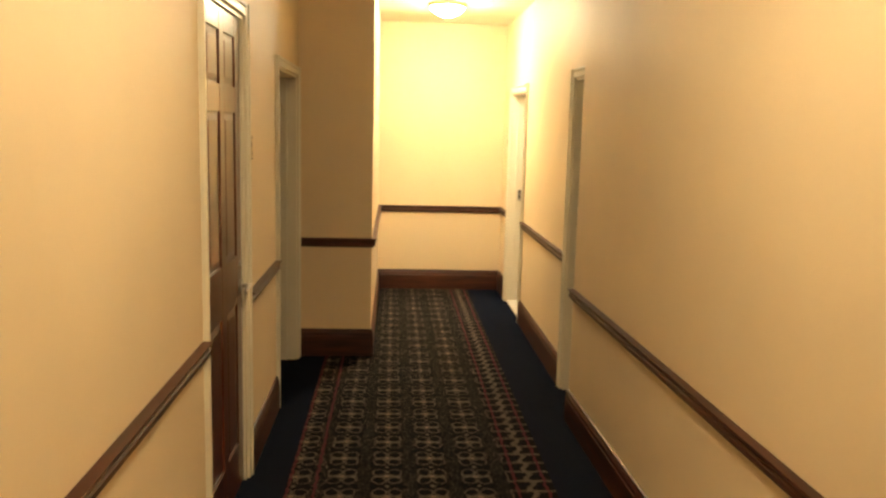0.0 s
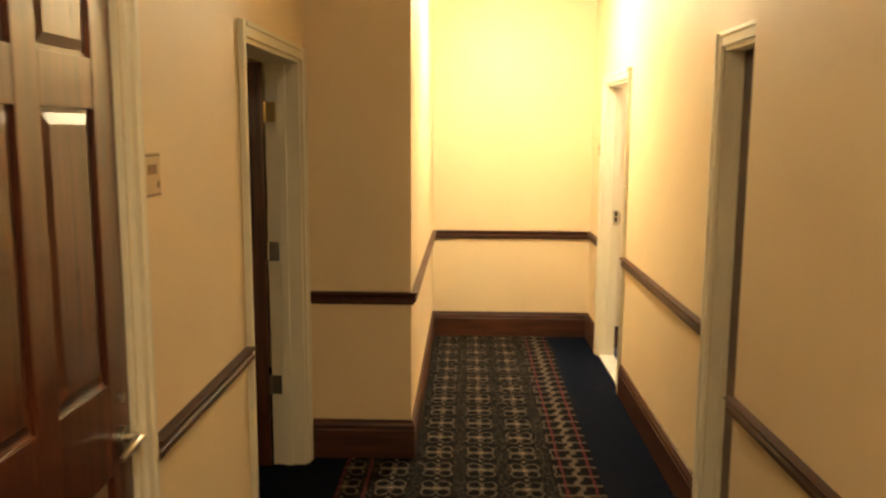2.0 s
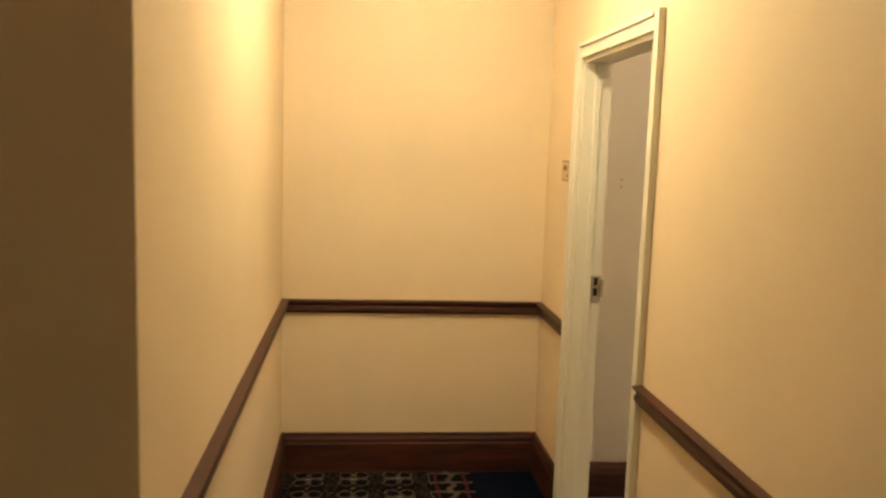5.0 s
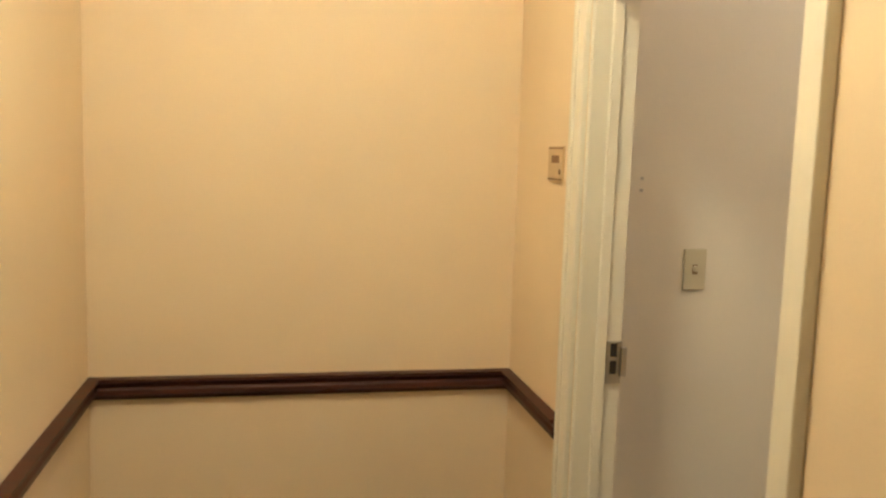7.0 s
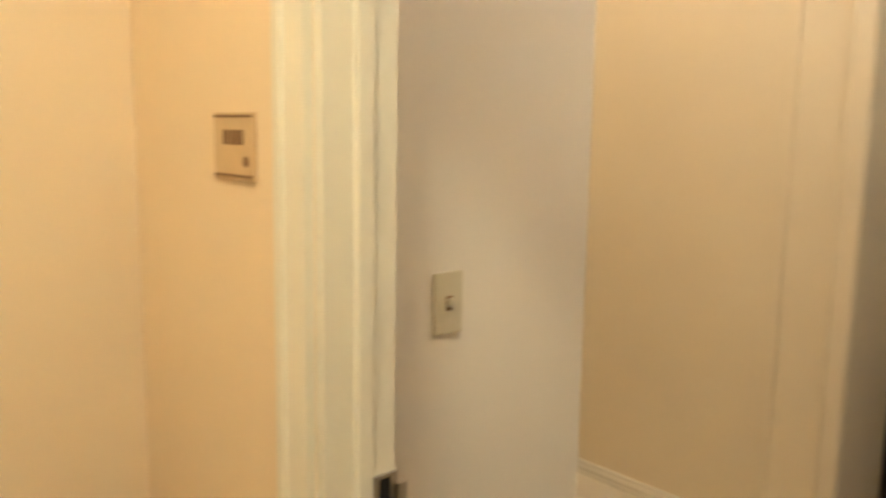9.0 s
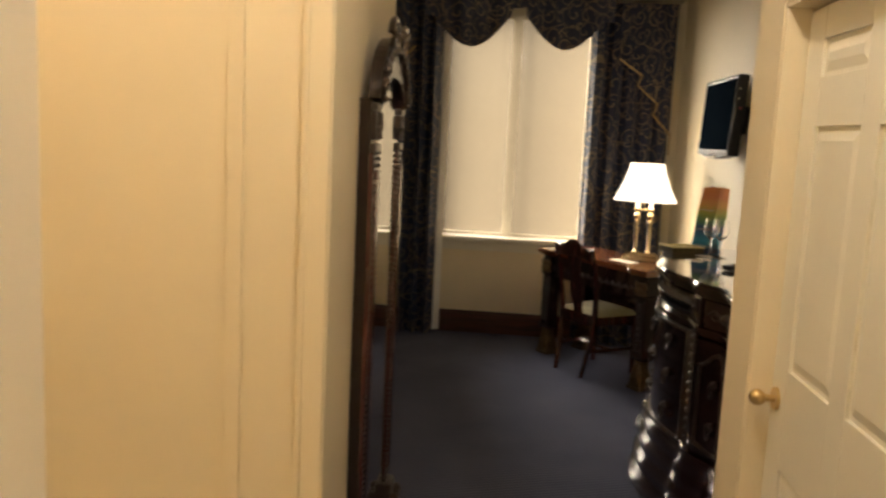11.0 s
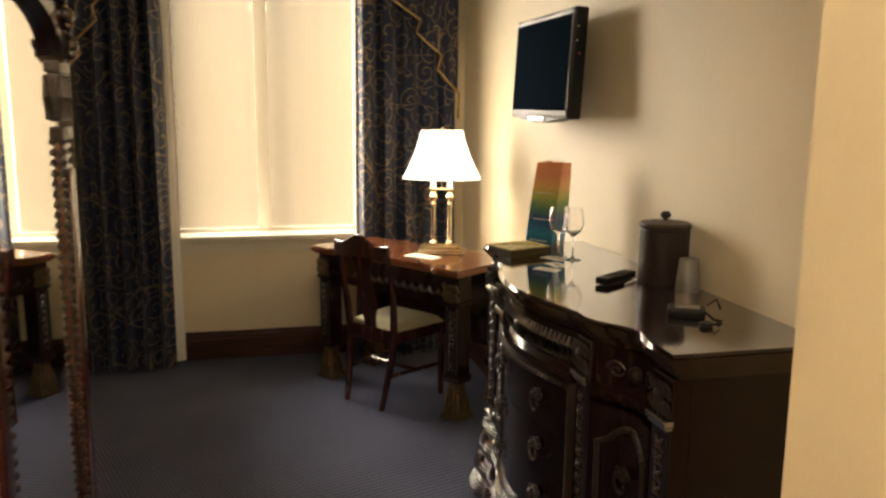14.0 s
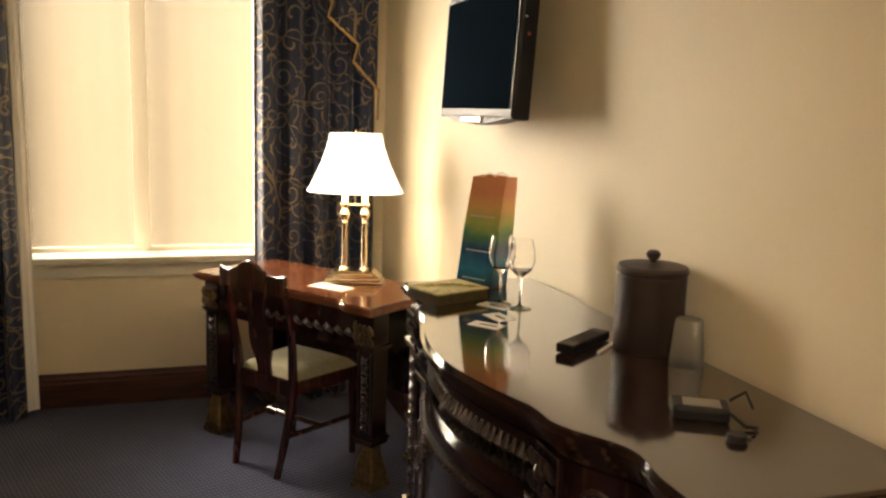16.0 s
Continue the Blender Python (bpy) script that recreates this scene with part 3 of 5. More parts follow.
def six_panel(name, width, height, m, material, label, rows, lever=True, category="door", hinge_side=None):
    """A panelled door leaf in its own frame: y from 0 to width, face at x = 0 towards +x, 40 mm thick."""
    t = thing(name, label, category, m, kind="structure")
    st = 0.105
    mid = width / 2
    bm = bmesh.new()
    box(bm, -0.030, -0.010, 0.03, width - 0.03, 0.02, height - 0.02)
    part("core", bm, material, t)
    for a, b in ((0, st), (width - st, width), (mid - 0.045, mid + 0.045)):
        bm = bmesh.new()
        box(bm, -0.04, 0, a, b, 0, height, 0.003)
        part("stile", bm, material, t)
    edges = [0.0] + [v for r in rows for v in r] + [height]
    for i in range(0, len(edges), 2):
        for a, b in ((st, mid - 0.045), (mid + 0.045, width - st)):
            bm = bmesh.new()
            box(bm, -0.0395, -0.0005, a, b, edges[i], edges[i + 1], 0.002)
            part("cross_rail", bm, material, t)
    for lo, hi in rows:
        for a, b in ((st, mid - 0.045), (mid + 0.045, width - st)):
            for s in (1, -1):
                bm = bmesh.new()
                x0 = -0.012 if s > 0 else -0.028
                x1 = -0.003 if s > 0 else -0.037
                q = 0.034
                A = [bm.verts.new((x0, y, z)) for y, z in ((a + .004, lo + .004), (b - .004, lo + .004), (b - .004, hi - .004), (a + .004, hi - .004))]
                B = [bm.verts.new((x1, y, z)) for y, z in ((a + q, lo + q), (b - q, lo + q), (b - q, hi - q), (a + q, hi - q))]
                bm.faces.new(B)
                for k in range(4):
                    bm.faces.new([A[k], A[(k + 1) % 4], B[(k + 1) % 4], B[k]])
                bm.faces.new(list(reversed(A)))
                part("raised_panel", bm, material, t)
    return t


ROWS = [(0.22, 0.88), (1.10, 1.73), (1.84, 2.05)]
d1 = six_panel("door_1", 0.752, 2.145, pose(LX - 0.012, 3.487, 0.012), MAHOG_V, "closed mahogany six-panel door with a lever handle", ROWS)
bm = bmesh.new()
tube(bm, [(0, 0.697, 0.955), (0.012, 0.697, 0.955)], 0.028, 20)
tube(bm, [(0.010, 0.697, 0.955), (0.05, 0.697, 0.955)], 0.010, 12)
tube(bm, [(0.046, 0.704, 0.955), (0.050, 0.662, 0.957), (0.049, 0.622, 0.952), (0.047, 0.587, 0.944)], [0.010, 0.011, 0.010, 0.007], 12)
part("lever_handle", bm, STEEL, d1, "worn chrome lever handle", True)
bm = bmesh.new()
tube(bm, [(0, 0.697, 1.055), (0.010, 0.697, 1.055)], 0.012, 14)
part("keyhole", bm, STEEL, d1, "", True)

ROWS2 = [(0.22, 0.86), (1.06, 1.62), (1.73, 1.90)]
d2 = six_panel("door_2", 0.94, 2.0, pose(LX - 0.175, 6.285, 0.012) @ pose(0, 0, 0, 0, 0, 180 - 78), MAHOG_V, "open mahogany panel door on pale brass hinges", ROWS2)
for z in (0.38, 1.06, 1.735):
    bm = bmesh.new()
    box(bm, LX - 0.164, LX - 0.112, 6.2805, 6.291, z, z + 0.095, 0.001)
    tube(bm, [(LX - 0.167, 6.276, z), (LX - 0.167, 6.276, z + 0.095)], 0.007, 10)
    for dz in (0.015, 0.047, 0.08):
        ball(bm, LX - 0.138, 6.280, z + dz, 0.004)
    h = part("hinge", bm, BRASS if z > 1.6 else STEEL, d2, "screwed butt hinge")
    h.matrix_parent_inverse = d2.matrix_world.inverted()
d4 = six_panel("door_4", 0.525, 2.0, pose(RX + 0.07, 5.637, 0.012, 0, 0, 180), MAHOG_V, "closed dark mahogany closet door set deep in its frame", ROWS2)
boxes("wall_closet", PAINT, "wall behind the closet door", "wall", (RX + RT, RX + RT + 0.05, 5.0, 5.75, 0, 2.2))

# strike plate and latch screws on the room doorway's far jamb, white threshold
bm = bmesh.new()
box(bm, RX + 0.076, RX + 0.117, 8.3965, 8.4015, 1.005, 1.115, 0.001)
box(bm, RX + 0.112, RX + 0.128, 8.388, 8.401, 1.025, 1.10, 0.002)
part("strike_plate", bm, STEEL, entry, "steel strike plate")
bm = bmesh.new()
box(bm, RX + 0.086, RX + 0.104, 8.3955, 8.3975, 1.03, 1.065)
box(bm, RX + 0.086, RX + 0.104, 8.3955, 8.3975, 1.075, 1.11)
part("bolt_hole", bm, BLACK, entry)
for z in (1.488, 1.522):
    t = thing("wall_screw", "small bare screw in the off-white wall", "screw", group="wall screws")
    bm = bmesh.new()
    tube(bm, [(1.275, 8.681, z), (1.275, 8.674, z)], 0.005, 10)
    part("head", bm, STEEL, t)
boxes("threshold", MARBLE, "white marble threshold under the room doorway", "threshold", (RX + 0.005, RX + RT - 0.005, 7.58, 8.40, 0.0, 0.014), bev=0.003)

# ---- vestibule and room shell ----
VY, SY, TX, TY, WX = 7.49, 8.68, 3.44, 6.80, 8.0   # bath wall, switch wall, wall corner, television wall, window wall
AX = 3.35
boxes("floor_room", ROOMCARPET, "slate blue-grey loop carpet", "floor", (1.06, 8.2, 6.6, 11.0, -0.06, 0.0))
boxes("wall_switch", VEST_PAINT, "off-white vestibule wall with a light switch", "wall", (RX + RT, 1.87, SY, SY + 0.12, 0, RH))
boxes("wall_alcove_west", ROOM_PAINT, "warm cream alcove wall", "wall", (1.75, 1.87, SY + 0.12, 10.4, 0, RH))
boxes("wall_alcove_north", ROOM_PAINT, "warm cream alcove wall", "wall", (1.75, AX + 0.12, 10.4, 10.5, 0, RH))
boxes("wall_alcove_east", ROOM_PAINT, "warm cream alcove wall with painted casing", "wall", (AX, AX + 0.12, SY, 10.4, 0, RH))
boxes("floor_alcove", TILE, "pale tiled alcove floor", "floor", (1.87, AX, SY + 0.06, 10.4, 0.0, 0.006))
boxes("wall_mirror", ROOM_PAINT, "cream wall behind the tall mirror", "wall", (AX + 0.12, 4.52, SY, SY + 0.12, 0, RH))
boxes("wall_bath", ROOM_PAINT, "cream vestibule wall with a white door", "wall",
      (RX + RT, 2.358, VY - 0.12, VY, 0, RH), (2.358, 3.222, VY - 0.12, VY, 2.062, RH), (3.222, TX, VY - 0.12, VY, 0, RH))
boxes("wall_corner", ROOM_PAINT, "cream wall return beside the dresser", "wall", (TX - 0.12, TX, TY, VY - 0.12, 0, RH))
boxes("wall_tv", ROOM_PAINT, "cream wall behind the television and dresser", "wall", (TX - 0.12, WX + 0.2, TY - 0.12, TY, 0, RH))
WY0, WY1, WZ0, WZ1 = 7.50, 8.82, 0.84, 2.78
boxes("wall_window", ROOM_PAINT, "cream wall round the tall window", "wall",
      (WX, WX + 0.2, TY, WY0, 0, RH), (WX, WX + 0.2, WY0, WY1, 0, WZ0), (WX, WX + 0.2, WY0, WY1, WZ1, RH), (WX, WX + 0.2, WY1, 10.9, 0, RH))
# Unseen north side, closed off near so more light bounces back.
boxes("wall_north_bounce", ROOM_PAINT, "cream unseen wall set close to bounce light", "wall", (AX + 0.12, WX + 0.2, 10.9, 11.0, 0, RH), (AX, AX + 0.12, 10.5, 11.0, 0, RH))
boxes("wall_bath_inner", ROOM_PAINT, "plain bathroom wall", "wall", (RX + RT, TX - 0.12, 6.6, 6.7, 0, RH))
boxes("ceiling_room", CEIL, "white bedroom ceiling", "ceiling", (RX + RT, WX + 0.2, 6.6, 11.0, RH, RH + 0.1))
base("baseboard_6", [(RX + RT, SY), (1.87, SY)][::-1], MAHOG_X, "dark wooden baseboard of the vestibule", 0.17)
base("baseboard_7", [(AX, SY + 0.0), (AX, 10.4)], WHITE, "cream painted baseboard of the alcove", 0.07)
base("baseboard_8", [(WX, TY), (WX, 10.9)], MAHOG_Y, "mahogany-stained baseboard under the window", 0.19)
base("baseboard_9", [(TX, TY), (WX, TY)], MAHOG_X, "mahogany-stained baseboard behind the furniture", 0.19)
# casing round the alcove's corner
bm = bmesh.new()
box(bm, AX - 0.014, AX, SY + 0.005, SY + 0.085, 0, 2.12, 0.003)
box(bm, AX - 0.022, AX - 0.012, SY + 0.068, SY + 0.085, 0, 2.12, 0.003)
box(bm, AX - 0.010, AX, SY + 0.26, SY + 0.31, 0, 2.12, 0.003)
solid("trim_alcove", bm, ROOM_PAINT, "cream painted casing at the alcove corner", "trim")

# white door in the bath wall: the leaf and its frame
bt = thing("door_frame_5", "cream painted jamb round the recessed white door", "door frame", kind="structure")
for a, b in ((2.358, 2.37), (3.21, 3.222)):
    bm = bmesh.new()
    box(bm, a, b, VY - 0.12, VY - 0.002, 0, 2.05, 0.003)
    part("jamb", bm, ROOM_PAINT, bt)
bm = bmesh.new()
box(bm, 2.358, 3.222, VY - 0.12, VY - 0.002, 2.05, 2.062, 0.003)
part("jamb_head", bm, ROOM_PAINT, bt)
d5 = six_panel("door_5", 0.83, 2.03, pose(3.206, VY - 0.062, 0.012, 0, 0, 90), WHITE, "closed white six-panel door with a brass knob", [(0.22, 0.86), (1.12, 1.74), (1.86, 1.95)])
bm = bmesh.new()
tube(bm, [(0, 0.045, 1.03), (0.008, 0.045, 1.03)], 0.030, 20)
tube(bm, [(0.006, 0.045, 1.03), (0.035, 0.045, 1.03)], 0.010, 12)
ball(bm, 0.050, 0.045, 1.03, 0.023, 2)
part("door_knob", bm, BRASS, d5, "round brass knob", True)

# ---- window ----
win = thing("window_1", "tall white-framed double window full of daylight", "window", kind="structure")
bm = bmesh.new()
for a, b in ((WY0, WY0 + 0.03), (8.135, 8.185), (WY1 - 0.03, WY1)):
    box(bm, WX + 0.13, WX + 0.18, a, b, WZ0, WZ1, 0.004)
box(bm, WX + 0.12, WX + 0.19, WY0, WY1, WZ1 - 0.06, WZ1, 0.004)
part("window_frame", bm, WHITE, win)
for a, b in ((WY0 + 0.03, 8.135), (8.185, WY1 - 0.03)):
    bm = bmesh.new()
    for y0, y1, z0, z1 in ((a, a + 0.016, WZ0, 2.72), (b - 0.016, b, WZ0, 2.72), (a, b, WZ0, WZ0 + 0.03), (a, b, 2.69, 2.72)):
        box(bm, WX + 0.135, WX + 0.165, y0, y1, z0, z1, 0.002)
    sash = part("sash", bm, WHITE, win)
    bm = bmesh.new()
    box(bm, WX + 0.148, WX + 0.152, a + 0.012, b - 0.012, WZ0 + 0.02, 2.70)
    p = part("pane", bm, PANE, sash)
    p.visible_shadow = False
bm = bmesh.new()
box(bm, WX - 0.07, WX + 0.18, WY0 + 0.002, WY1 - 0.002, WZ0 - 0.0, WZ0 + 0.004, 0.001)
box(bm, WX - 0.07, WX - 0.002, 7.42, 8.88, WZ0 - 0.032, WZ0, 0.006)
part("window_sill", bm, WHITE, win)
bm = bmesh.new()
box(bm, WX - 0.022, WX, 7.46, 8.84, 0.725, WZ0 - 0.032, 0.004)
part("apron", bm, WHITE, win)
# Sheet added across the opening to imitate the window's glare and soften its bars.
vo = thing("glare_sheet", "pale sheet added across the window to imitate its glare", "curtain")
bm = bmesh.new()
g = []
for i in range(61):
    y = WY0 - 0.05 + (WY1 - WY0 + 0.10) * i / 60
    x = WX - 0.030 + 0.0015 * math.sin(i * 1.3) + 0.002 * math.sin(i * 0.37)
    g.append((bm.verts.new((x, y, WZ0 + 0.004)), bm.verts.new((x, y, WZ1 + 0.05))))
for a, b in zip(g, g[1:]):
    bm.faces.new([a[0], b[0], b[1], a[1]])
part("sheet_surface", bm, GLARE, vo, "", True)
# pale distance outside
bm = bmesh.new()
box(bm, 60, 61, -150, 160, -12, -11.5)
solid("ground", bm, mat("far ground", (0.4, 0.38, 0.33), 0.9), "pale hazy ground far outside", "ground")


def pleats(bm, y0, y1, z0, z1, x, amp, waves, phase, n=90, rows=14, flare=0.0, thick=0.012, bottom=None):
    """A hanging pleated cloth with two faces; bottom(y) lifts its lower hem."""
    grids = []
    for side in (0, 1):
        g = []
        for i in range(n + 1):
            u = i / n
            col = []
            for j in range(rows + 1):
                v = j / rows
                zb = bottom(y0 + (y1 - y0) * u) if bottom else z0
                z = z1 + (zb - z1) * v
                mid = (y0 + y1) / 2
                y = y0 + (y1 - y0) * u
                y = mid + (y - mid) * (1 + flare * v)
                a = amp * (0.75 + 0.4 * v)
                w = math.sin(2 * math.pi * waves * u + phase + 0.5 * math.sin(3 * u + 2 * v)) + 0.35 * math.sin(4 * math.pi * waves * u + 1.3 * phase + v)
                col.append(bm.verts.new((x + a * w + side * thick, y, z)))
            g.append(col)
        grids.append(g)
        for i in range(n):
            for j in range(rows):
                bm.faces.new([g[i][j], g[i + 1][j], g[i + 1][j + 1], g[i][j + 1]])
    a, b = grids
    for i in range(n):
        for j in (0, rows):
            bm.faces.new([a[i][j], a[i + 1][j], b[i + 1][j], b[i][j]])
    for j in range(rows):
        for i in (0, n):
            bm.faces.new([a[i][j], a[i][j + 1], b[i][j + 1], b[i][j]])


def drape(y0, y1, inner, jab, label):
    t = thing("curtain", label, "curtain", group="window curtains")
    bm = bmesh.new()
    pleats(bm, y0, y1, 0.012, 2.80, 7.83, 0.036, 5.0, y0 * 3, flare=0.03)
    part("drape", bm, CLOTH, t, "", True)
    # cascade with a gold braid along its stepped hem
    lo, hi = min(jab[0][0], jab[-1][0]), max(jab[0][0], jab[-1][0])

    def hem(y):
        for (ya, za), (yb, zb) in zip(jab, jab[1:]):
            if min(ya, yb) - 1e-6 <= y <= max(ya, yb) + 1e-6 and abs(ya - yb) > 1e-6:
                return za + (zb - za) * (y - ya) / (yb - ya)
        return jab[-1][1]
    bm = bmesh.new()
    pleats(bm, lo, hi, 0, 2.80, 7.755, 0.014, 3.0, 1.0 + y0, n=60, rows=8, bottom=hem, thick=0.01)
    part("cascade", bm, CLOTH, t, "", True)
    bm = bmesh.new()
    tube(bm, [(7.742, y, z) for y, z in jab], 0.008, 8)
    part("braid", bm, BRAID, t, "gold braid along the stepped hem", True)
    return t


rj = [(7.34, 2.36), (7.16, 2.24), (7.185, 2.16), (7.02, 2.02), (7.045, 1.93), (6.90, 1.78), (6.905, 1.62)]
drape(6.90, 7.56, 7.56, rj, "navy damask curtain with gold vine scrolls beside the desk")
lj = [(8.98, 2.40), (9.12, 2.26), (9.10, 2.18), (9.22, 2.06), (9.20, 1.98), (9.29, 1.90)]
ld = drape(8.76, 9.28, 8.76, lj, "navy damask curtain with white lining, hanging to the carpet")
bm = bmesh.new()
pleats(bm, 8.70, 8.80, 0.03, 2.78, 7.89, 0.010, 1.5, 0.4, n=16, rows=8, flare=0.05, thick=0.006)
part("lining", bm, SHEER, ld, "white lining showing at the curtain's edge", True)


def swag_hem(y):
    c = 8.16
    u = abs(y - c)
    if u < 0.06:
        return 2.72
    k = (u - 0.06) / 0.62
    return 2.66 - 0.24 * math.sin(math.pi * min(max(k, 0), 1)) - 0.02 * k


val = thing("valance", "navy damask swag valance over the window", "valance")
for a, b in ((7.40, 8.16), (8.16, 8.92)):
    bm = bmesh.new()
    pleats(bm, a, b, 0, 2.86, 7.72, 0.012, 2.5, a, n=60, rows=10, bottom=swag_hem, thick=0.012)
    part("swag", bm, CLOTH, val, "", True)
bm = bmesh.new()
box(bm, 7.70, WX, 6.84, 9.34, 2.84, 2.90, 0.006)
part("pelmet_board", bm, DARKWOOD, val)

# ---- corridor things ----


def ceiling_light(x, y, z, bowl):
    t = thing("ceiling_light", "round opal glass ceiling light on a brass ring, lit", "ceiling light", group="corridor ceiling lights")
    bm = bmesh.new()
    lathe(bm, [(0.0, -0.03), (0.16, -0.03), (0.165, -0.02), (0.165, 0.0)], x, y, z, 32)
    part("ring", bm, BRASS, t, "", True)
    bm = bmesh.new()
    lathe(bm, [(0.0, -0.11), (0.05, -0.105), (0.10, -0.085), (0.135, -0.055), (0.145, -0.031), (0.0, -0.031)], x, y, z, 32)
    part("bowl", bm, bowl, t, "glowing opal bowl", True)


for x, y, z, bowl in ((0.30, 7.70, CH, DOME_END), (0.05, 2.3, CH, DOME), (0.05, -0.6, CH, DOME), (2.45, 8.1, RH, DOME_DIM), (2.60, 9.65, RH, DOME_WARM)):
    ceiling_light(x, y, z, bowl)


def sign(name, m, w, h, label):
    """A small wall plaque in its own frame: y across, z up, face towards +x."""
    t = thing(name, label, "sign", m)
    bm = bmesh.new()
    box(bm, 0, 0.006, -w / 2, w / 2, -h / 2, h / 2, 0.0015)
    part("plate", bm, PLAQUE, t)
    for z in (h * 0.44, -h * 0.44):
        bm = bmesh.new()
        box(bm, 0.006, 0.007, -w * 0.48, w * 0.48, z - h * 0.02, z + h * 0.02)
        part("rule", bm, INK, t)
    for y0, y1 in ((-0.24, -0.10), (-0.06, 0.08), (0.11, 0.25)):
        bm = bmesh.new()
        box(bm, 0.006, 0.0075, w * y0, w * y1, h * 0.02, h * 0.24)
        part("character", bm, INK, t)
    bm = bmesh.new()
    tube(bm, [(0.006, w * 0.33, -h * 0.22), (0.0075, w * 0.33, -h * 0.22)], h * 0.08, 12)
    part("emblem", bm, INK, t)


sign("door_sign", pose(LX, 4.405, 1.582), 0.115, 0.115, "tan room-number plaque on the cream wall")
sign("door_sign", pose(RX, 8.622, 1.557, 0, 0, 180), 0.118, 0.095, "tan room-number plaque beside the open doorway")

sw = thing("light_switch", "ivory toggle light switch on the off-white wall", "light switch")
bm = bmesh.new()
box(bm, 1.422, 1.492, SY - 0.007, SY, 1.200, 1.320, 0.003)
part("plate", bm, PLASTIC, sw)
bm = bmesh.new()
box(bm, 1.451, 1.463, SY - 0.018, SY - 0.006, 1.254, 1.270, 0.002)
part("toggle", bm, PLASTIC, sw)
bm = bmesh.new()
box(bm, 1.449, 1.465, SY - 0.0085, SY - 0.0065, 1.246, 1.274)
part("slot", bm, INK, sw)
ot = thing("outlet", "ivory wall outlet low on the window wall", "outlet")
bm = bmesh.new()
box(bm, WX - 0.007, WX, 9.365, 9.435, 0.39, 0.51, 0.003)
part("plate", bm, PLASTIC, ot)
for z in (0.425, 0.475):
    bm = bmesh.new()
    box(bm, WX - 0.009, WX - 0.006, 9.386, 9.414, z - 0.014, z + 0.014, 0.003)
    part("socket", bm, PLASTIC, ot)

CRESTWOOD = mat("glossy dark carving", (0.05, 0.032, 0.024), 0.14, metal=0.3, var=0.5, scale=50, bump=0.3, bscale=90, coat=0.8)
# ---- tall mirror against the vestibule wall ----
MX0, MX1, MZ = 3.72, 4.42, 2.08
my = SY - 0.055
mir = thing("standing_mirror", "tall mirror in a dark carved wooden frame with a scrolled crest", "mirror")
bm = bmesh.new()
arch = [(MX0 + 0.10, 0.16), (MX1 - 0.10, 0.16)]
for i in range(13):
    a = math.pi * i / 12
    arch.append(((MX0 + MX1) / 2 + (MX1 - MX0 - 0.2) / 2 * math.cos(a), 1.78 + 0.11 * math.sin(a)))
prism(bm, arch, my + 0.002, my + 0.008, 1)
part("mirror_glass", bm, MIRROR, mir, "silvered mirror glass")
bm = bmesh.new()
prism(bm, [(MX0 + 0.03, 0.02), (MX1 - 0.03, 0.02), (MX1 - 0.03, 1.8), (MX0 + 0.03, 1.8)], my + 0.010, SY - 0.002, 1)
part("backboard", bm, DARKWOOD_V, mir)
for s, xa in ((1, MX0), (-1, MX1)):
    def q(a, b, lo, hi, d0, d1, bev, bm):
        x0, x1 = xa + s * a, xa + s * b
        box(bm, min(x0, x1), max(x0, x1), my - d1, my + d0, lo, hi, bev)
    bm = bmesh.new()
    q(0.0, 0.100, 0.20, 1.62, 0.012, 0.006, 0.005, bm)
    q(0.024, 0.076, 0.26, 1.56, 0.0, 0.016, 0.006, bm)
    st = part("stile", bm, CHERRY, mir, "", True)
    bm = bmesh.new()
    for i in range(64):
        ball(bm, xa + s * 0.096, my - 0.007, 0.22 + i * 0.0222, 0.009, 1)
    tagged(part("beading", bm, CARVED, st, "row of carved beads", True), kind="stuff")
    bm = bmesh.new()
    for i in range(64):
        ball(bm, xa + s * 0.008, my - 0.006, 0.22 + i * 0.0222, 0.008, 1)
    tagged(part("outer_beading", bm, CARVED, st, "row of carved beads", True), kind="stuff")
    bm = bmesh.new()
    q(-0.012, 0.125, 0.0, 0.075, 0.02, 0.05, 0.008, bm)
    q(-0.004, 0.118, 0.075, 0.20, 0.02, 0.036, 0.02, bm)
    for i in range(5):
        ball(bm, xa + s * (0.015 + 0.022 * i), my - 0.045, 0.135 + 0.02 * math.sin(i * 1.6), 0.022, 2)
    part("plinth", bm, CARVED, mir, "carved foot", True)
    bm = bmesh.new()
    q(-0.004, 0.103, 1.62, 1.65, 0.01, 0.012, 0.006, bm)
    q(0.0, 0.100, 1.66, 1.76, 0.01, 0.012, 0.008, bm)
    q(-0.006, 0.104, 1.76, 1.785, 0.01, 0.014, 0.006, bm)
    for i in range(4):
        tube(bm, [(xa + s * (0.02 + 0.026 * i), my - 0.008, 1.665), (xa + s * (0.025 + 0.026 * i), my - 0.011, 1.71), (xa + s * (0.018 + 0.026 * i), my - 0.013, 1.755)], [0.009, 0.008, 0.004], 8)
    part("capital", bm, CARVED, mir, "carved leaf capital", True)
bm = bmesh.new()
out = []
for i in range(25):
    a = math.pi * i / 24
    out.append(((MX0 + MX1) / 2 + (MX1 - MX0) / 2 * math.cos(a), 1.80 + 0.23 * math.sin(a)))
inn = []
for i in range(25):
    a = math.pi * (24 - i) / 24
    inn.append(((MX0 + MX1) / 2 + (MX1 - MX0 - 0.19) / 2 * math.cos(a), 1.78 + 0.11 * math.sin(a)))
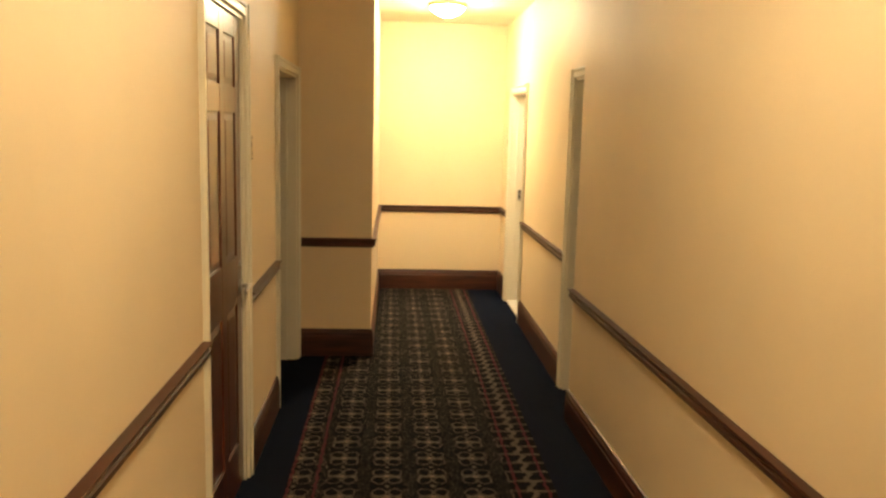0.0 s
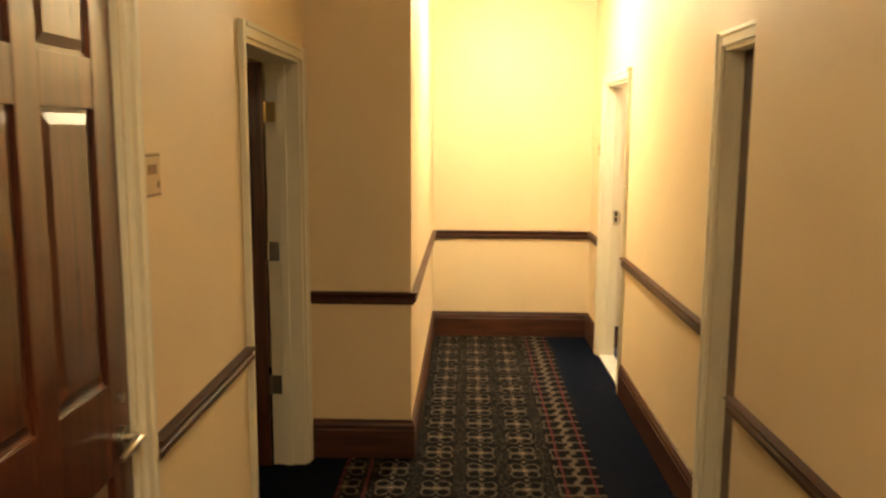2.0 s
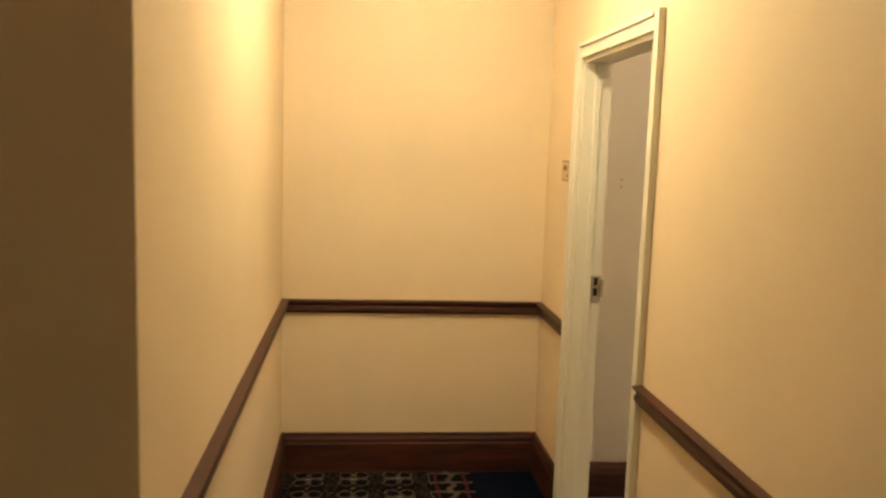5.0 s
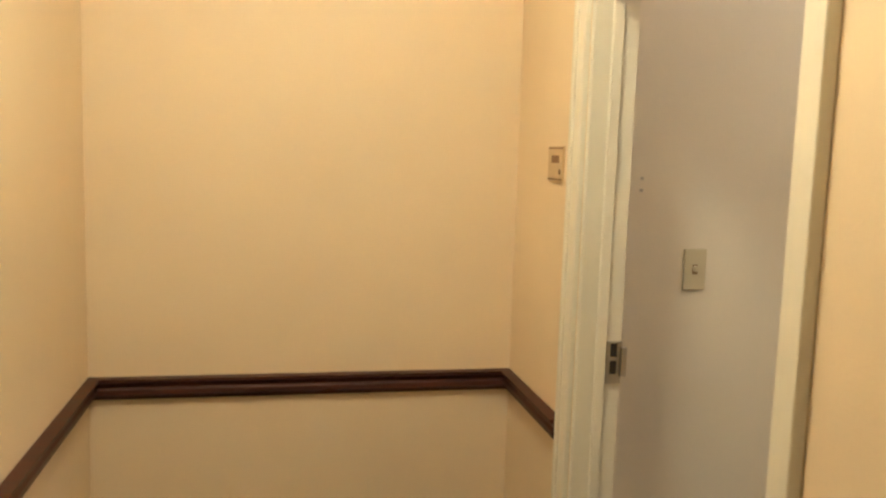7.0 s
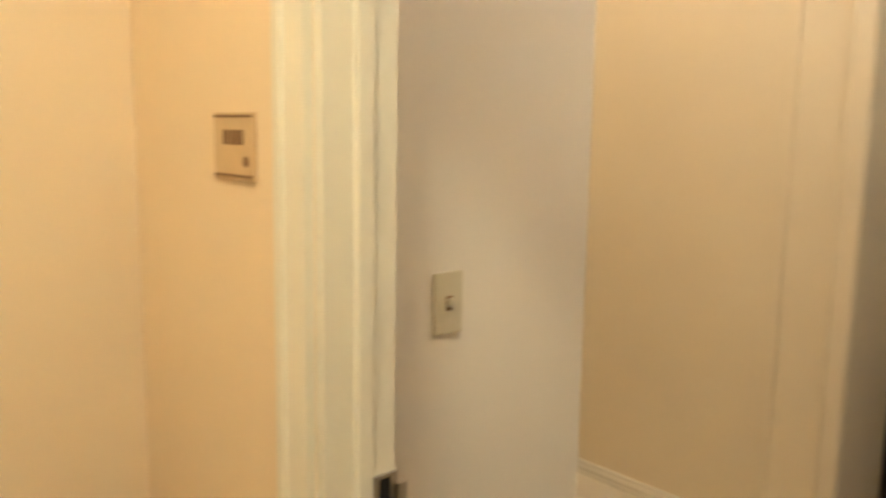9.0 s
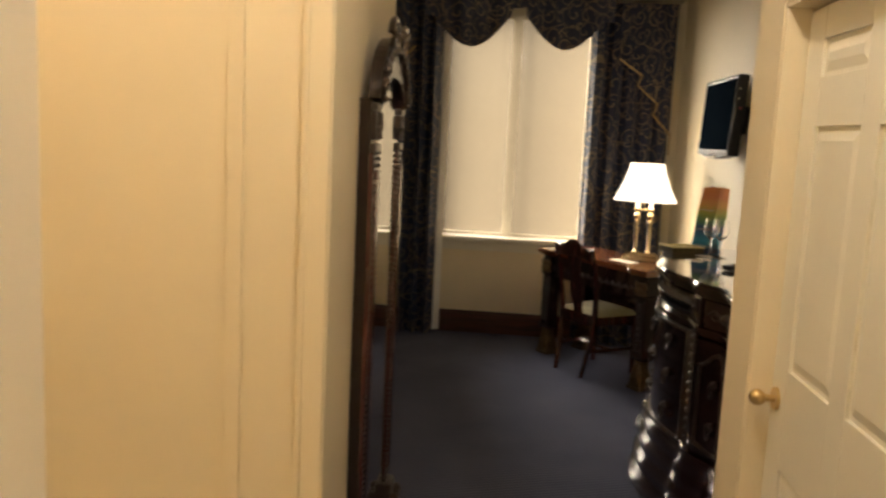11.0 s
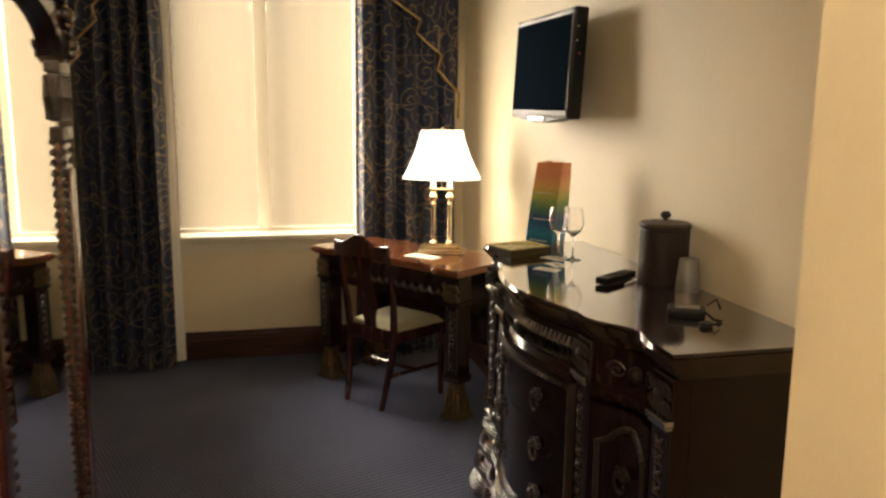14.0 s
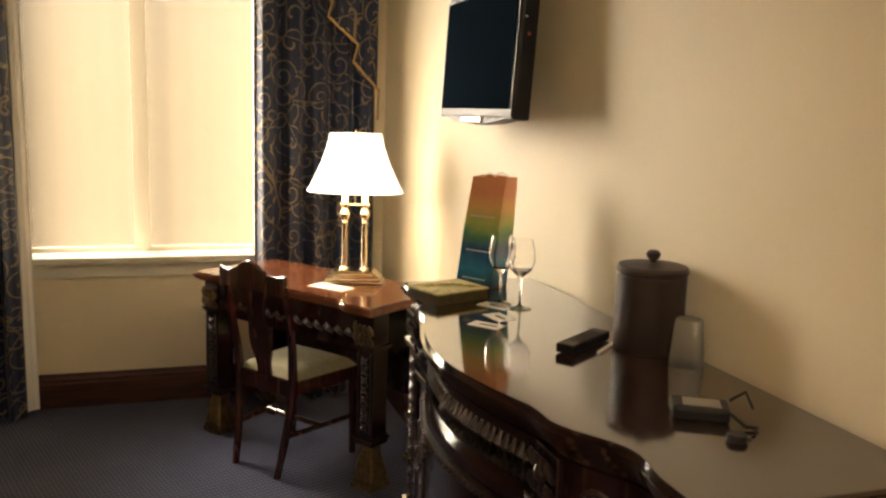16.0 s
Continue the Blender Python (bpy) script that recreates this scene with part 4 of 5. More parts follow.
ring = [[bm.verts.new(v) for v in ((out[i][0], my - 0.022, out[i][1]), (out[i][0], my + 0.02, out[i][1]), (inn[24 - i][0], my + 0.02, inn[24 - i][1]), (inn[24 - i][0], my - 0.022, inn[24 - i][1]))] for i in range(25)]
for a, b in zip(ring, ring[1:]):
    for k in range(4):
        bm.faces.new([a[k], a[(k + 1) % 4], b[(k + 1) % 4], b[k]])
bm.faces.new(ring[0])
bm.faces.new(list(reversed(ring[-1])))
part("arch", bm, DARKWOOD_V, mir)
bm = bmesh.new()
for i in range(31):
    a = math.pi * i / 30
    ball(bm, (MX0 + MX1) / 2 + (MX1 - MX0 - 0.10) / 2 * math.cos(a), my - 0.028, 1.80 + 0.19 * math.sin(a), 0.013 + 0.005 * math.sin(i * 2.1), 2)
for s in (1, -1):
    pts, rad = [], []
    for k in range(30):
        a = k / 29 * 3.6 * math.pi
        r = 0.10 * (1 - k / 34)
        pts.append(((MX0 + MX1) / 2 + s * (0.12 + r * math.cos(a)), my - 0.03, 2.03 + r * math.sin(a) * 0.6))
        rad.append(0.013 * (1 - k / 50))
    tube(bm, pts, rad, 8)
ball(bm, (MX0 + MX1) / 2, my - 0.03, 2.04, 0.03, 2)
part("crest", bm, CRESTWOOD, mir, "glossy carved scroll crest", True)

# ---- dresser ----
BACK = TY + 0.025
DX0, DX1, DZ = 4.17, 5.77, 1.12
DC = (DX0 + DX1) / 2


def front(x):
    """The serpentine front line of the dresser."""
    u = abs(x - DC)
    if u < 0.36:
        return 7.315 + 0.075 * math.cos(u / 0.36 * math.pi / 2)
    if u < 0.42:
        return 7.315
    if u < 0.60:
        return 7.275 + 0.040 * math.cos((u - 0.42) / 0.18 * math.pi)
    if u < 0.70:
        return 7.2425 - 0.0075 * math.cos((u - 0.60) / 0.10 * math.pi)
    return 7.25


dr = thing("dresser", "large dark carved dresser with a bowed front and polished top", "dresser")
bm = bmesh.new()
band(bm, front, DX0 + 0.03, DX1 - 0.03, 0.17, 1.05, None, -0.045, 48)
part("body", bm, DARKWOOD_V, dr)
for x0, x1 in ((DX0 + 0.012, DX0 + 0.030), (DX1 - 0.030, DX1 - 0.012)):
    bm = bmesh.new()
    box(bm, x0, x1, BACK, 7.200, 0.13, 1.055, 0.003)
    part("side_panel", bm, DARKWOOD_V, dr, "dark reddish side panel")
bm = bmesh.new()
for z0, z1, d in ((DZ - 0.012, DZ, 0.018), (DZ - 0.024, DZ - 0.012, 0.030), (DZ - 0.036, DZ - 0.024, 0.022), (DZ - 0.05, DZ - 0.036, 0.008), (DZ - 0.068, DZ - 0.05, -0.008)):
    band(bm, front, DX0 - max(d, 0) * 0.4, DX1 + max(d, 0) * 0.4, z0, z1, None, d, 64)
part("top", bm, DRESSTOP, dr, "glossy dark polished top with a moulded edge", True)
bm = bmesh.new()
for k in range(24):
    # four rounded steps that spread towards the floor
    v0, v1 = k / 24, (k + 1) / 24
    d = 0.082 - 0.076 * v0 ** 0.8 + 0.011 * abs(math.sin((v0 + v1) / 2 * 4 * math.pi))
    band(bm, front, DX0 + 0.005, DX1 - 0.005, 0.035 + 0.325 * v0, 0.035 + 0.325 * v1, None, d, 48)
part("base_moulding", bm, DARKWOOD, dr, "stepped base moulding", True)
bm = bmesh.new()
band(bm, front, DC - 0.34, DC + 0.34, 0.0, 0.035, -0.06, 0.06, 20)
for i in range(9):
    x = DC - 0.30 + 0.075 * i
    ball(bm, x, front(x) + 0.052, 0.020, 0.018, 2, 0.8)
part("apron", bm, CARVED, dr, "carved bowed apron", True)
# frieze, drawers and doors
for x0, x1 in ((DX0 + 0.12, DC - 0.44), (DC - 0.335, DC + 0.335), (DC + 0.44, DX1 - 0.12)):
    bm = bmesh.new()
    band(bm, front, x0, x1, 0.925, 1.045, -0.03, -0.012, 16)
    band(bm, front, x0, x1, 0.905, 0.925, -0.03, 0.012, 16)
    band(bm, front, x0, x1, 0.890, 0.905, -0.03, -0.002, 16)
    fr = part("frieze", bm, DARKWOOD, dr, "", True)
    bm = bmesh.new()
    if x1 - x0 > 0.5:
        for i in range(30):
            x = x0 + (x1 - x0) * (i + 0.5) / 30
            y = front(x)
            tube(bm, [(x, y - 0.014, 0.945), (x, y - 0.004, 0.965), (x, y - 0.002, 1.0), (x, y - 0.010, 1.025)], [0.004, 0.009, 0.010, 0.004], 8)
    else:
        for sg in (-1, 1):
            xc = (x0 + x1) / 2 + sg * 0.055
            pts = []
            for k in range(22):
                a = k / 21 * 3.2 * math.pi
                r = 0.028 * (1 - k / 26)
                x = xc + sg * r * math.cos(a)
                pts.append((x, front(x) - 0.013, 0.985 + 0.9 * r * math.sin(a)))
            tube(bm, pts, [0.0055 * (1 - k / 40) for k in range(22)], 6)
    ball(bm, (x0 + x1) / 2, front((x0 + x1) / 2) - 0.010, 0.985, 0.024, 2)
    tagged(part("carved_leaf_band", bm, CARVED, fr, "carved acanthus band", True), kind="stuff")


def pull(x, z, parent):
    y = front(x) + 0.012
    bm = bmesh.new()
    tube(bm, [(x, y - 0.004, z), (x, y + 0.010, z)], 0.020, 14)
    ball(bm, x, y + 0.014, z, 0.012, 2)
    pts = [(x + 0.030 * math.cos(a), y + 0.016, z - 0.022 + 0.028 * math.sin(a)) for a in [math.pi * 2 * k / 16 for k in range(17)]]
    tube(bm, pts, 0.005, 6)
    for s in (-1, 1):
        ball(bm, x + s * 0.03, y + 0.006, z + 0.004, 0.010, 1)
    part("ring_pull", bm, CARVED, parent, "blackened ring pull", True)


for k in range(3):
    z0 = 0.385 + k * 0.163
    bm = bmesh.new()
    band(bm, front, DC - 0.325, DC + 0.325, z0, z0 + 0.160, -0.03, 0.004, 18)
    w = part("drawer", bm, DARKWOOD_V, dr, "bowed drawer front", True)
    for x in (DC - 0.19, DC + 0.19):
        pull(x, z0 + 0.10, w)
bm = bmesh.new()
for z0, z1 in ((0.370, 0.383), (0.872, 0.886)):
    band(bm, front, DC - 0.335, DC + 0.335, z0, z1, -0.03, 0.016, 18)
for i in range(31):
    x = DC - 0.325 + 0.65 * i / 30
    ball(bm, x, front(x) + 0.016, 0.878, 0.008, 1)
    ball(bm, x, front(x) + 0.016, 0.377, 0.008, 1)
for s in (-1, 1):
    x = DC + s * 0.330
    box(bm, x - 0.006, x + 0.006, front(x) - 0.03, front(x) + 0.014, 0.38, 0.88, 0.002)
tagged(part("beaded_border", bm, CARVED, dr, "beaded border round the drawers", True), kind="stuff")
for x0, x1 in ((DX0 + 0.125, DC - 0.445), (DC + 0.445, DX1 - 0.125)):
    bm = bmesh.new()
    band(bm, front, x0, x1, 0.375, 0.875, -0.03, 0.0, 14)
    dd = part("cabinet_door", bm, DARKWOOD_V, dr, "", True)
    bm = bmesh.new()
    xm = (x0 + x1) / 2
    w = (x1 - x0) / 2 - 0.03
    pts = []
    for i in range(13):
        u = -1 + 2 * i / 12
        x = xm + w * u
        pts.append((x, front(x) + 0.004, 0.80 + 0.030 * math.cos(u * math.pi)))
    pts += [(xm + w, front(xm + w) + 0.004, 0.6), (xm + w, front(xm + w) + 0.004, 0.42)]
    for i in range(13):
        u = 1 - 2 * i / 12
        x = xm + w * u
        pts.append((x, front(x) + 0.004, 0.41 - 0.012 * math.cos(u * math.pi)))
    pts += [(xm - w, front(xm - w) + 0.004, 0.6), pts[0]]
    tube(bm, pts, 0.009, 8)
    for p in pts[0:13:2]:
        ball(bm, p[0], p[1] + 0.006, p[2], 0.008, 1)
    part("door_moulding", bm, CARVED, dd, "carved panel moulding", True)
    for z in (0.70, 0.52):
        pull(xm, z, dd)
# posts: plinth foot, fluted shaft, carved capital, ledges
for x in (DX0 + 0.062, DC - 0.388, DC + 0.388, DX1 - 0.062):
    y = front(x) - 0.035
    bm = bmesh.new()
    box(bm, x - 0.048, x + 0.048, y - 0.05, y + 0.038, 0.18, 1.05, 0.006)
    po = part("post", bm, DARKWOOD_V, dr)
    bm = bmesh.new()
    for z in [0.39 + 0.042 * i for i in range(12)]:
        tube(bm, [(x - 0.016, y + 0.037, z), (x, y + 0.045, z + 0.016), (x + 0.016, y + 0.038, z + 0.032)], [0.003, 0.0065, 0.003], 6)
        tube(bm, [(x + 0.016, y + 0.037, z), (x, y + 0.043, z + 0.016), (x - 0.016, y + 0.038, z + 0.032)], [0.003, 0.006, 0.003], 6)
    tagged(part("carved_vine", bm, CARVED, po, "carved twining vine", True), kind="stuff")
    bm = bmesh.new()
    for i in range(4):
        for j in range(2):
            xx = x - 0.036 + 0.024 * i
            tube(bm, [(xx, y + 0.034, 0.95 + 0.045 * j), (xx, y + 0.046, 0.972 + 0.045 * j), (xx, y + 0.052, 0.99 + 0.045 * j)], [0.010, 0.010, 0.004], 8)
    ball(bm, x, y + 0.044, 1.0, 0.018, 2)
    tagged(part("capital", bm, CARVED, po, "carved leaf capital", True), kind="stuff")
    # Pale metal on these ledges stands in for the bright highlight on polished wood.
    for z in (0.925, 0.372):
        bm = bmesh.new()
        box(bm, x - 0.052, x + 0.052, y + 0.030, y + 0.056, z, z + 0.018, 0.004)
        box(bm, x - 0.048, x + 0.048, y + 0.030, y + 0.050, z - 0.010, z, 0.003)
        part("bracket", bm, PEWTER_GLINT, po, "post ledge in pale metal that stands for its highlight")
    bm = bmesh.new()
    lathe(bm, [(0.03, 0.0), (0.085, 0.004), (0.104, 0.03), (0.108, 0.06), (0.094, 0.095), (0.074, 0.110), (0.086, 0.135), (0.092, 0.165), (0.082, 0.20), (0.062, 0.215), (0.066, 0.24), (0.068, 0.27), (0.056, 0.30), (0.044, 0.33), (0.048, 0.36), (0.02, 0.368)], x, y + 0.01, 0.0, 20)
    part("scroll_foot", bm, DARKWOOD, dr, "carved scroll foot", True)

# ---- desk: local x along its front, y towards its back ----
DU = 35.9
DM = pose(6.547, 7.187, 0, 0, 0, DU)      # local: x along the front, y points into the room
dk = thing("writing_desk", "polished cherry writing desk on carved dark pillars", "desk", DM)
W, D, H = 1.169, 0.50, 0.845


def desk_front(x):
    u = abs(x - W / 2) / (W / 2)
    if u > 0.74:
        return 0.02
    if u > 0.62:
        return 0.02 - 0.035 * (0.74 - u) / 0.12
    return -0.015


bm = bmesh.new()
for z0, z1, e in ((H - 0.010, H, 0.0), (H - 0.022, H - 0.010, 0.012), (H - 0.034, H - 0.022, 0.004), (H - 0.044, H - 0.034, -0.010)):
    pts = [(-e, -D - e)] + [(-e + (W + 2 * e) * i / 40, desk_front(W * i / 40) + e) for i in range(41)] + [(W + e, -D - e)]
    prism(bm, pts, z0, z1)
part("desktop", bm, DESKTOP, dk, "glossy cherry desktop with a shaped front edge", True)
bm = bmesh.new()
box(bm, 0.116, W - 0.116, -0.052, -0.032, 0.63, H - 0.044, 0.003)
box(bm, 0.116, W - 0.116, -D + 0.02, -D + 0.04, 0.30, H - 0.044, 0.003)
fr = part("frieze", bm, DARKWOOD, dk)
bm = bmesh.new()
for i in range(14):
    x = 0.16 + (W - 0.32) * i / 13
    tube(bm, [(x - 0.02, -0.032, 0.68), (x, -0.022, 0.70), (x + 0.02, -0.032, 0.72)], [0.004, 0.013, 0.004], 6)
    ball(bm, x + 0.03, -0.030, 0.70, 0.010, 1)
tagged(part("carved_band", bm, CARVED, fr, "carved leaf band", True), kind="stuff")
for x0 in (0.006, W - 0.126):
    for y1 in (-0.008, -D + 0.12):
        xm, ym = x0 + 0.06, y1 - 0.06
        bm = bmesh.new()
        box(bm, x0 + 0.012, x0 + 0.108, y1 - 0.108, y1 - 0.012, 0.25, 0.64, 0.004)
        box(bm, x0 + 0.010, x0 + 0.110, y1 - 0.110, y1 - 0.010, 0.66, H - 0.044, 0.004)
        lg = part("leg", bm, DARKWOOD_V, dk, "dark square pillar leg")
        bm = bmesh.new()
        box(bm, x0 - 0.004, x0 + 0.124, y1 - 0.124, y1 + 0.004, 0.0, 0.022, 0.004)
        box(bm, x0 + 0.002, x0 + 0.118, y1 - 0.118, y1 - 0.002, 0.022, 0.042, 0.005)
        part("foot_plate", bm, GILT, lg, "worn gilt stepped plate")
        # bell-shaped foot, waisted under the ledge
        bm = bmesh.new()
        rows = []
        for k in range(9):
            v = k / 8
            r = 0.054 - 0.016 * math.sin(v * math.pi / 2) ** 1.5 + 0.004 * math.sin(v * math.pi * 2)
            rows.append([bm.verts.new((xm + a * r, ym + b * r, 0.042 + 0.165 * v)) for a, b in ((-1, -0.8), (-0.8, -1), (0.8, -1), (1, -0.8), (1, 0.8), (0.8, 1), (-0.8, 1), (-1, 0.8))])
        for a, b in zip(rows, rows[1:]):
            for k in range(8):
                bm.faces.new([a[k], a[(k + 1) % 8], b[(k + 1) % 8], b[k]])
        bm.faces.new(rows[0])
        bm.faces.new(list(reversed(rows[-1])))
        part("gilt_foot", bm, GILT, lg, "worn gilt bell-shaped foot", True)
        bm = bmesh.new()
        for dx, dy in ((0, 1), (1, 0)):
            for q in (-1, 0, 1):
                p0 = (xm + dx * 0.050 + dy * q * 0.030, ym + dy * 0.050 + dx * q * 0.030)
                p1 = (xm + dx * 0.052 + dy * q * 0.022, ym + dy * 0.052 + dx * q * 0.022)
                p2 = (xm + dx * 0.042 + dy * q * 0.010, ym + dy * 0.042 + dx * q * 0.010)
                tube(bm, [(*p0, 0.050), (*p1, 0.095), (*p2, 0.185)], [0.010, 0.014, 0.006], 8)
        tagged(part("foot_leaves", bm, GILT, lg, "carved gilt leaves on the foot", True), kind="stuff")
        bm = bmesh.new()
        box(bm, x0 + 0.006, x0 + 0.114, y1 - 0.114, y1 - 0.006, 0.207, 0.228, 0.005)
        box(bm, x0 + 0.000, x0 + 0.120, y1 - 0.120, y1 - 0.000, 0.226, 0.240, 0.004)
        box(bm, x0 + 0.008, x0 + 0.112, y1 - 0.112, y1 - 0.008, 0.240, 0.250, 0.003)
        part("ledge", bm, DARKWOOD, lg, "polished moulded ledge")
        bm = bmesh.new()
        box(bm, x0 + 0.004, x0 + 0.116, y1 - 0.116, y1 - 0.004, 0.640, 0.652, 0.003)
        box(bm, x0 - 0.002, x0 + 0.122, y1 - 0.122, y1 + 0.002, 0.650, 0.662, 0.004)
        part("ledge", bm, DARKWOOD, lg, "polished moulded ledge")
        bm = bmesh.new()
        for dx, dy in ((0, 1), (1, 0)):
            for i in range(4):
                for j in range(2):
                    q = -0.039 + 0.026 * i
                    o = 0.050
                    tube(bm, [(xm + dx * o + dy * q, ym + dy * o + dx * q, 0.668 + 0.048 * j), (xm + dx * (o + 0.014) + dy * q, ym + dy * (o + 0.014) + dx * q, 0.694 + 0.046 * j),
                              (xm + dx * (o + 0.020) + dy * q, ym + dy * (o + 0.020) + dx * q, 0.716 + 0.044 * j)], [0.012, 0.012, 0.005], 8)
        tagged(part("leg_capital", bm, GILT, lg, "carved gilt leaf capital", True), kind="stuff")
        # raised border and twining vine on the front of the pillar
        bm = bmesh.new()
        for q in (-0.036, 0.036):
            box(bm, xm + q - 0.005, xm + q + 0.005, y1 - 0.014, y1 - 0.006, 0.262, 0.628, 0.002)
        for i in range(8):
            z = 0.275 + 0.043 * i
            tube(bm, [(xm - 0.020, y1 - 0.012, z), (xm, y1 - 0.003, z + 0.018), (xm + 0.020, y1 - 0.012, z + 0.036)], [0.004, 0.009, 0.004], 6)
            tube(bm, [(xm + 0.020, y1 - 0.012, z), (xm, y1 - 0.005, z + 0.018), (xm - 0.020, y1 - 0.012, z + 0.036)], [0.004, 0.008, 0.004], 6)
        tagged(part("leg_vine", bm, CARVED, lg, "carved vine panel", True), kind="stuff")

# ---- chair: local x along its back, y from its back to its front ----
CM = pose(6.939, 7.632, 0, 0, 0, 217)
chm = thing("desk_chair", "cherry splat-back chair with a pale green seat, pushed to the desk", "chair", CM)


def sweep(bm, pts, w, d):
    """A bar of oblong section through the points; w across x, d across y, one pair a point or one for all."""
    rows = []
    for i, p in enumerate(pts):
        ww = w[i] if isinstance(w, (list, tuple)) else w
        dd = d[i] if isinstance(d, (list, tuple)) else d
        c = 0.25
        o = [(-.5, -.5 + c), (-.5 + c, -.5), (.5 - c, -.5), (.5, -.5 + c), (.5, .5 - c), (.5 - c, .5), (-.5 + c, .5), (-.5, .5 - c)]
        rows.append([bm.verts.new((p[0] + a * ww, p[1] + b * dd, p[2])) for a, b in o])
    for a, b in zip(rows, rows[1:]):
        for k in range(8):
            bm.faces.new([a[k], a[(k + 1) % 8], b[(k + 1) % 8], b[k]])
    bm.faces.new(rows[0])
    bm.faces.new(list(reversed(rows[-1])))


for s in (-1, 1):
    bm = bmesh.new()
    sweep(bm, [(s * 0.140, -0.02, 0.0), (s * 0.150, 0.005, 0.12), (s * 0.168, 0.035, 0.30), (s * 0.175, 0.045, 0.44), (s * 0.186, 0.030, 0.60), (s * 0.194, 0.0, 0.78), (s * 0.192, -0.040, 0.94)],
          [0.030, 0.034, 0.038, 0.040, 0.036, 0.032, 0.030], [0.030, 0.034, 0.040, 0.042, 0.036, 0.030, 0.026])
    part("back_leg", bm, CHERRY, chm, "", True)
    bm = bmesh.new()
    sweep(bm, [(s * 0.205, 0.42, 0.0), (s * 0.205, 0.42, 0.20), (s * 0.205, 0.42, 0.43)], [0.030, 0.036, 0.042], [0.030, 0.036, 0.042])
    part("front_leg", bm, CHERRY, chm, "", True)
    bm = bmesh.new()
    tube(bm, [(s * 0.157, 0.02, 0.19), (s * 0.205, 0.42, 0.19)], 0.012, 8)
    part("side_stretcher", bm, CHERRY, chm, "", True)
    bm = bmesh.new()
    prism(bm, [(s * 0.165, 0.03), (s * 0.190, 0.03), (s * 0.222, 0.43), (s * 0.197, 0.43)], 0.385, 0.445)
    part("side_rail", bm, CHERRY, chm)
bm = bmesh.new()
tube(bm, [(-0.18, 0.22, 0.19), (0.18, 0.22, 0.19)], 0.012, 8)
part("middle_stretcher", bm, CHERRY, chm, "", True)
bm = bmesh.new()
box(bm, -0.20, 0.20, 0.415, 0.437, 0.385, 0.445, 0.004)
part("front_rail", bm, CHERRY, chm)
bm = bmesh.new()
box(bm, -0.165, 0.165, 0.028, 0.052, 0.375, 0.455, 0.004)
part("back_rail", bm, CHERRY, chm)
# crest rail: humped in the middle, dipping to its ends
bm = bmesh.new()
rows = []
for i in range(25):
    u = -1 + 2 * i / 24
    top = 0.940 + 0.060 * math.exp(-(u / 0.42) ** 2) + 0.012 * abs(u) ** 6
    bot = 0.872 - 0.02 * abs(u) ** 3
    y = -0.034 - 0.018 * (1 - u * u)
    x = 0.208 * u
    rows.append([bm.verts.new(v) for v in ((x, y - 0.012, bot), (x, y + 0.012, bot), (x, y + 0.012, top - 0.006), (x, y, top), (x, y - 0.012, top - 0.006))])
for a, b in zip(rows, rows[1:]):
    for k in range(5):
        bm.faces.new([a[k], a[(k + 1) % 5], b[(k + 1) % 5], b[k]])
bm.faces.new(rows[0])
bm.faces.new(list(reversed(rows[-1])))
part("crest_rail", bm, CHERRY, chm, "humped crest rail", True)
# vase-shaped splat
bm = bmesh.new()
rows = []
for i in range(22):
    v = i / 21
    z = 0.455 + 0.435 * v
    half = 0.045 + 0.022 * math.sin(math.pi * 1.15 * v + 0.3) ** 2 * (1 if v < 0.6 else 0.6) + 0.035 * max(0, v - 0.62) ** 1.5 * 4 - 0.012 * math.exp(-((v - 0.12) / 0.1) ** 2)
    y = 0.040 - 0.075 * v ** 1.4 - 0.01 * math.sin(math.pi * v)
    rows.append([bm.verts.new(q) for q in ((-half, y - 0.007, z), (half, y - 0.007, z), (half, y + 0.007, z), (-half, y + 0.007, z))])
for a, b in zip(rows, rows[1:]):
    for k in range(4):
        bm.faces.new([a[k], a[(k + 1) % 4], b[(k + 1) % 4], b[k]])
bm.faces.new(rows[0])
bm.faces.new(list(reversed(rows[-1])))
part("splat", bm, CHERRY, chm, "vase-shaped back splat", True)
bm = bmesh.new()
N = 14
g = []
for i in range(N + 1):
    col = []
    for j in range(N + 1):
        u, v = -1 + 2 * i / N, -1 + 2 * j / N
        y = 0.235 + 0.20 * v
        half = 0.175 + 0.04 * (v + 1) / 2
        edge = max(abs(u), abs(v))
        z = 0.447 + 0.052 * (1 - edge ** 6) ** 0.6 * (1 - 0.2 * (u * u + v * v) / 2)
        col.append(bm.verts.new((half * u, y, z)))
    g.append(col)
for i in range(N):
    for j in range(N):
        bm.faces.new([g[i][j], g[i + 1][j], g[i + 1][j + 1], g[i][j + 1]])
rim = [g[i][0] for i in range(N + 1)] + [g[N][j] for j in range(1, N + 1)] + [g[i][N] for i in range(N - 1, -1, -1)] + [g[0][j] for j in range(N - 1, 0, -1)]
low = [bm.verts.new((v.co.x, v.co.y, 0.430)) for v in rim]
for k in range(len(rim)):
    bm.faces.new([rim[k], rim[(k + 1) % len(rim)], low[(k + 1) % len(low)], low[k]])
bm.faces.new(low)
part("seat", bm, SEAT, chm, "pale green upholstered seat pad", True)

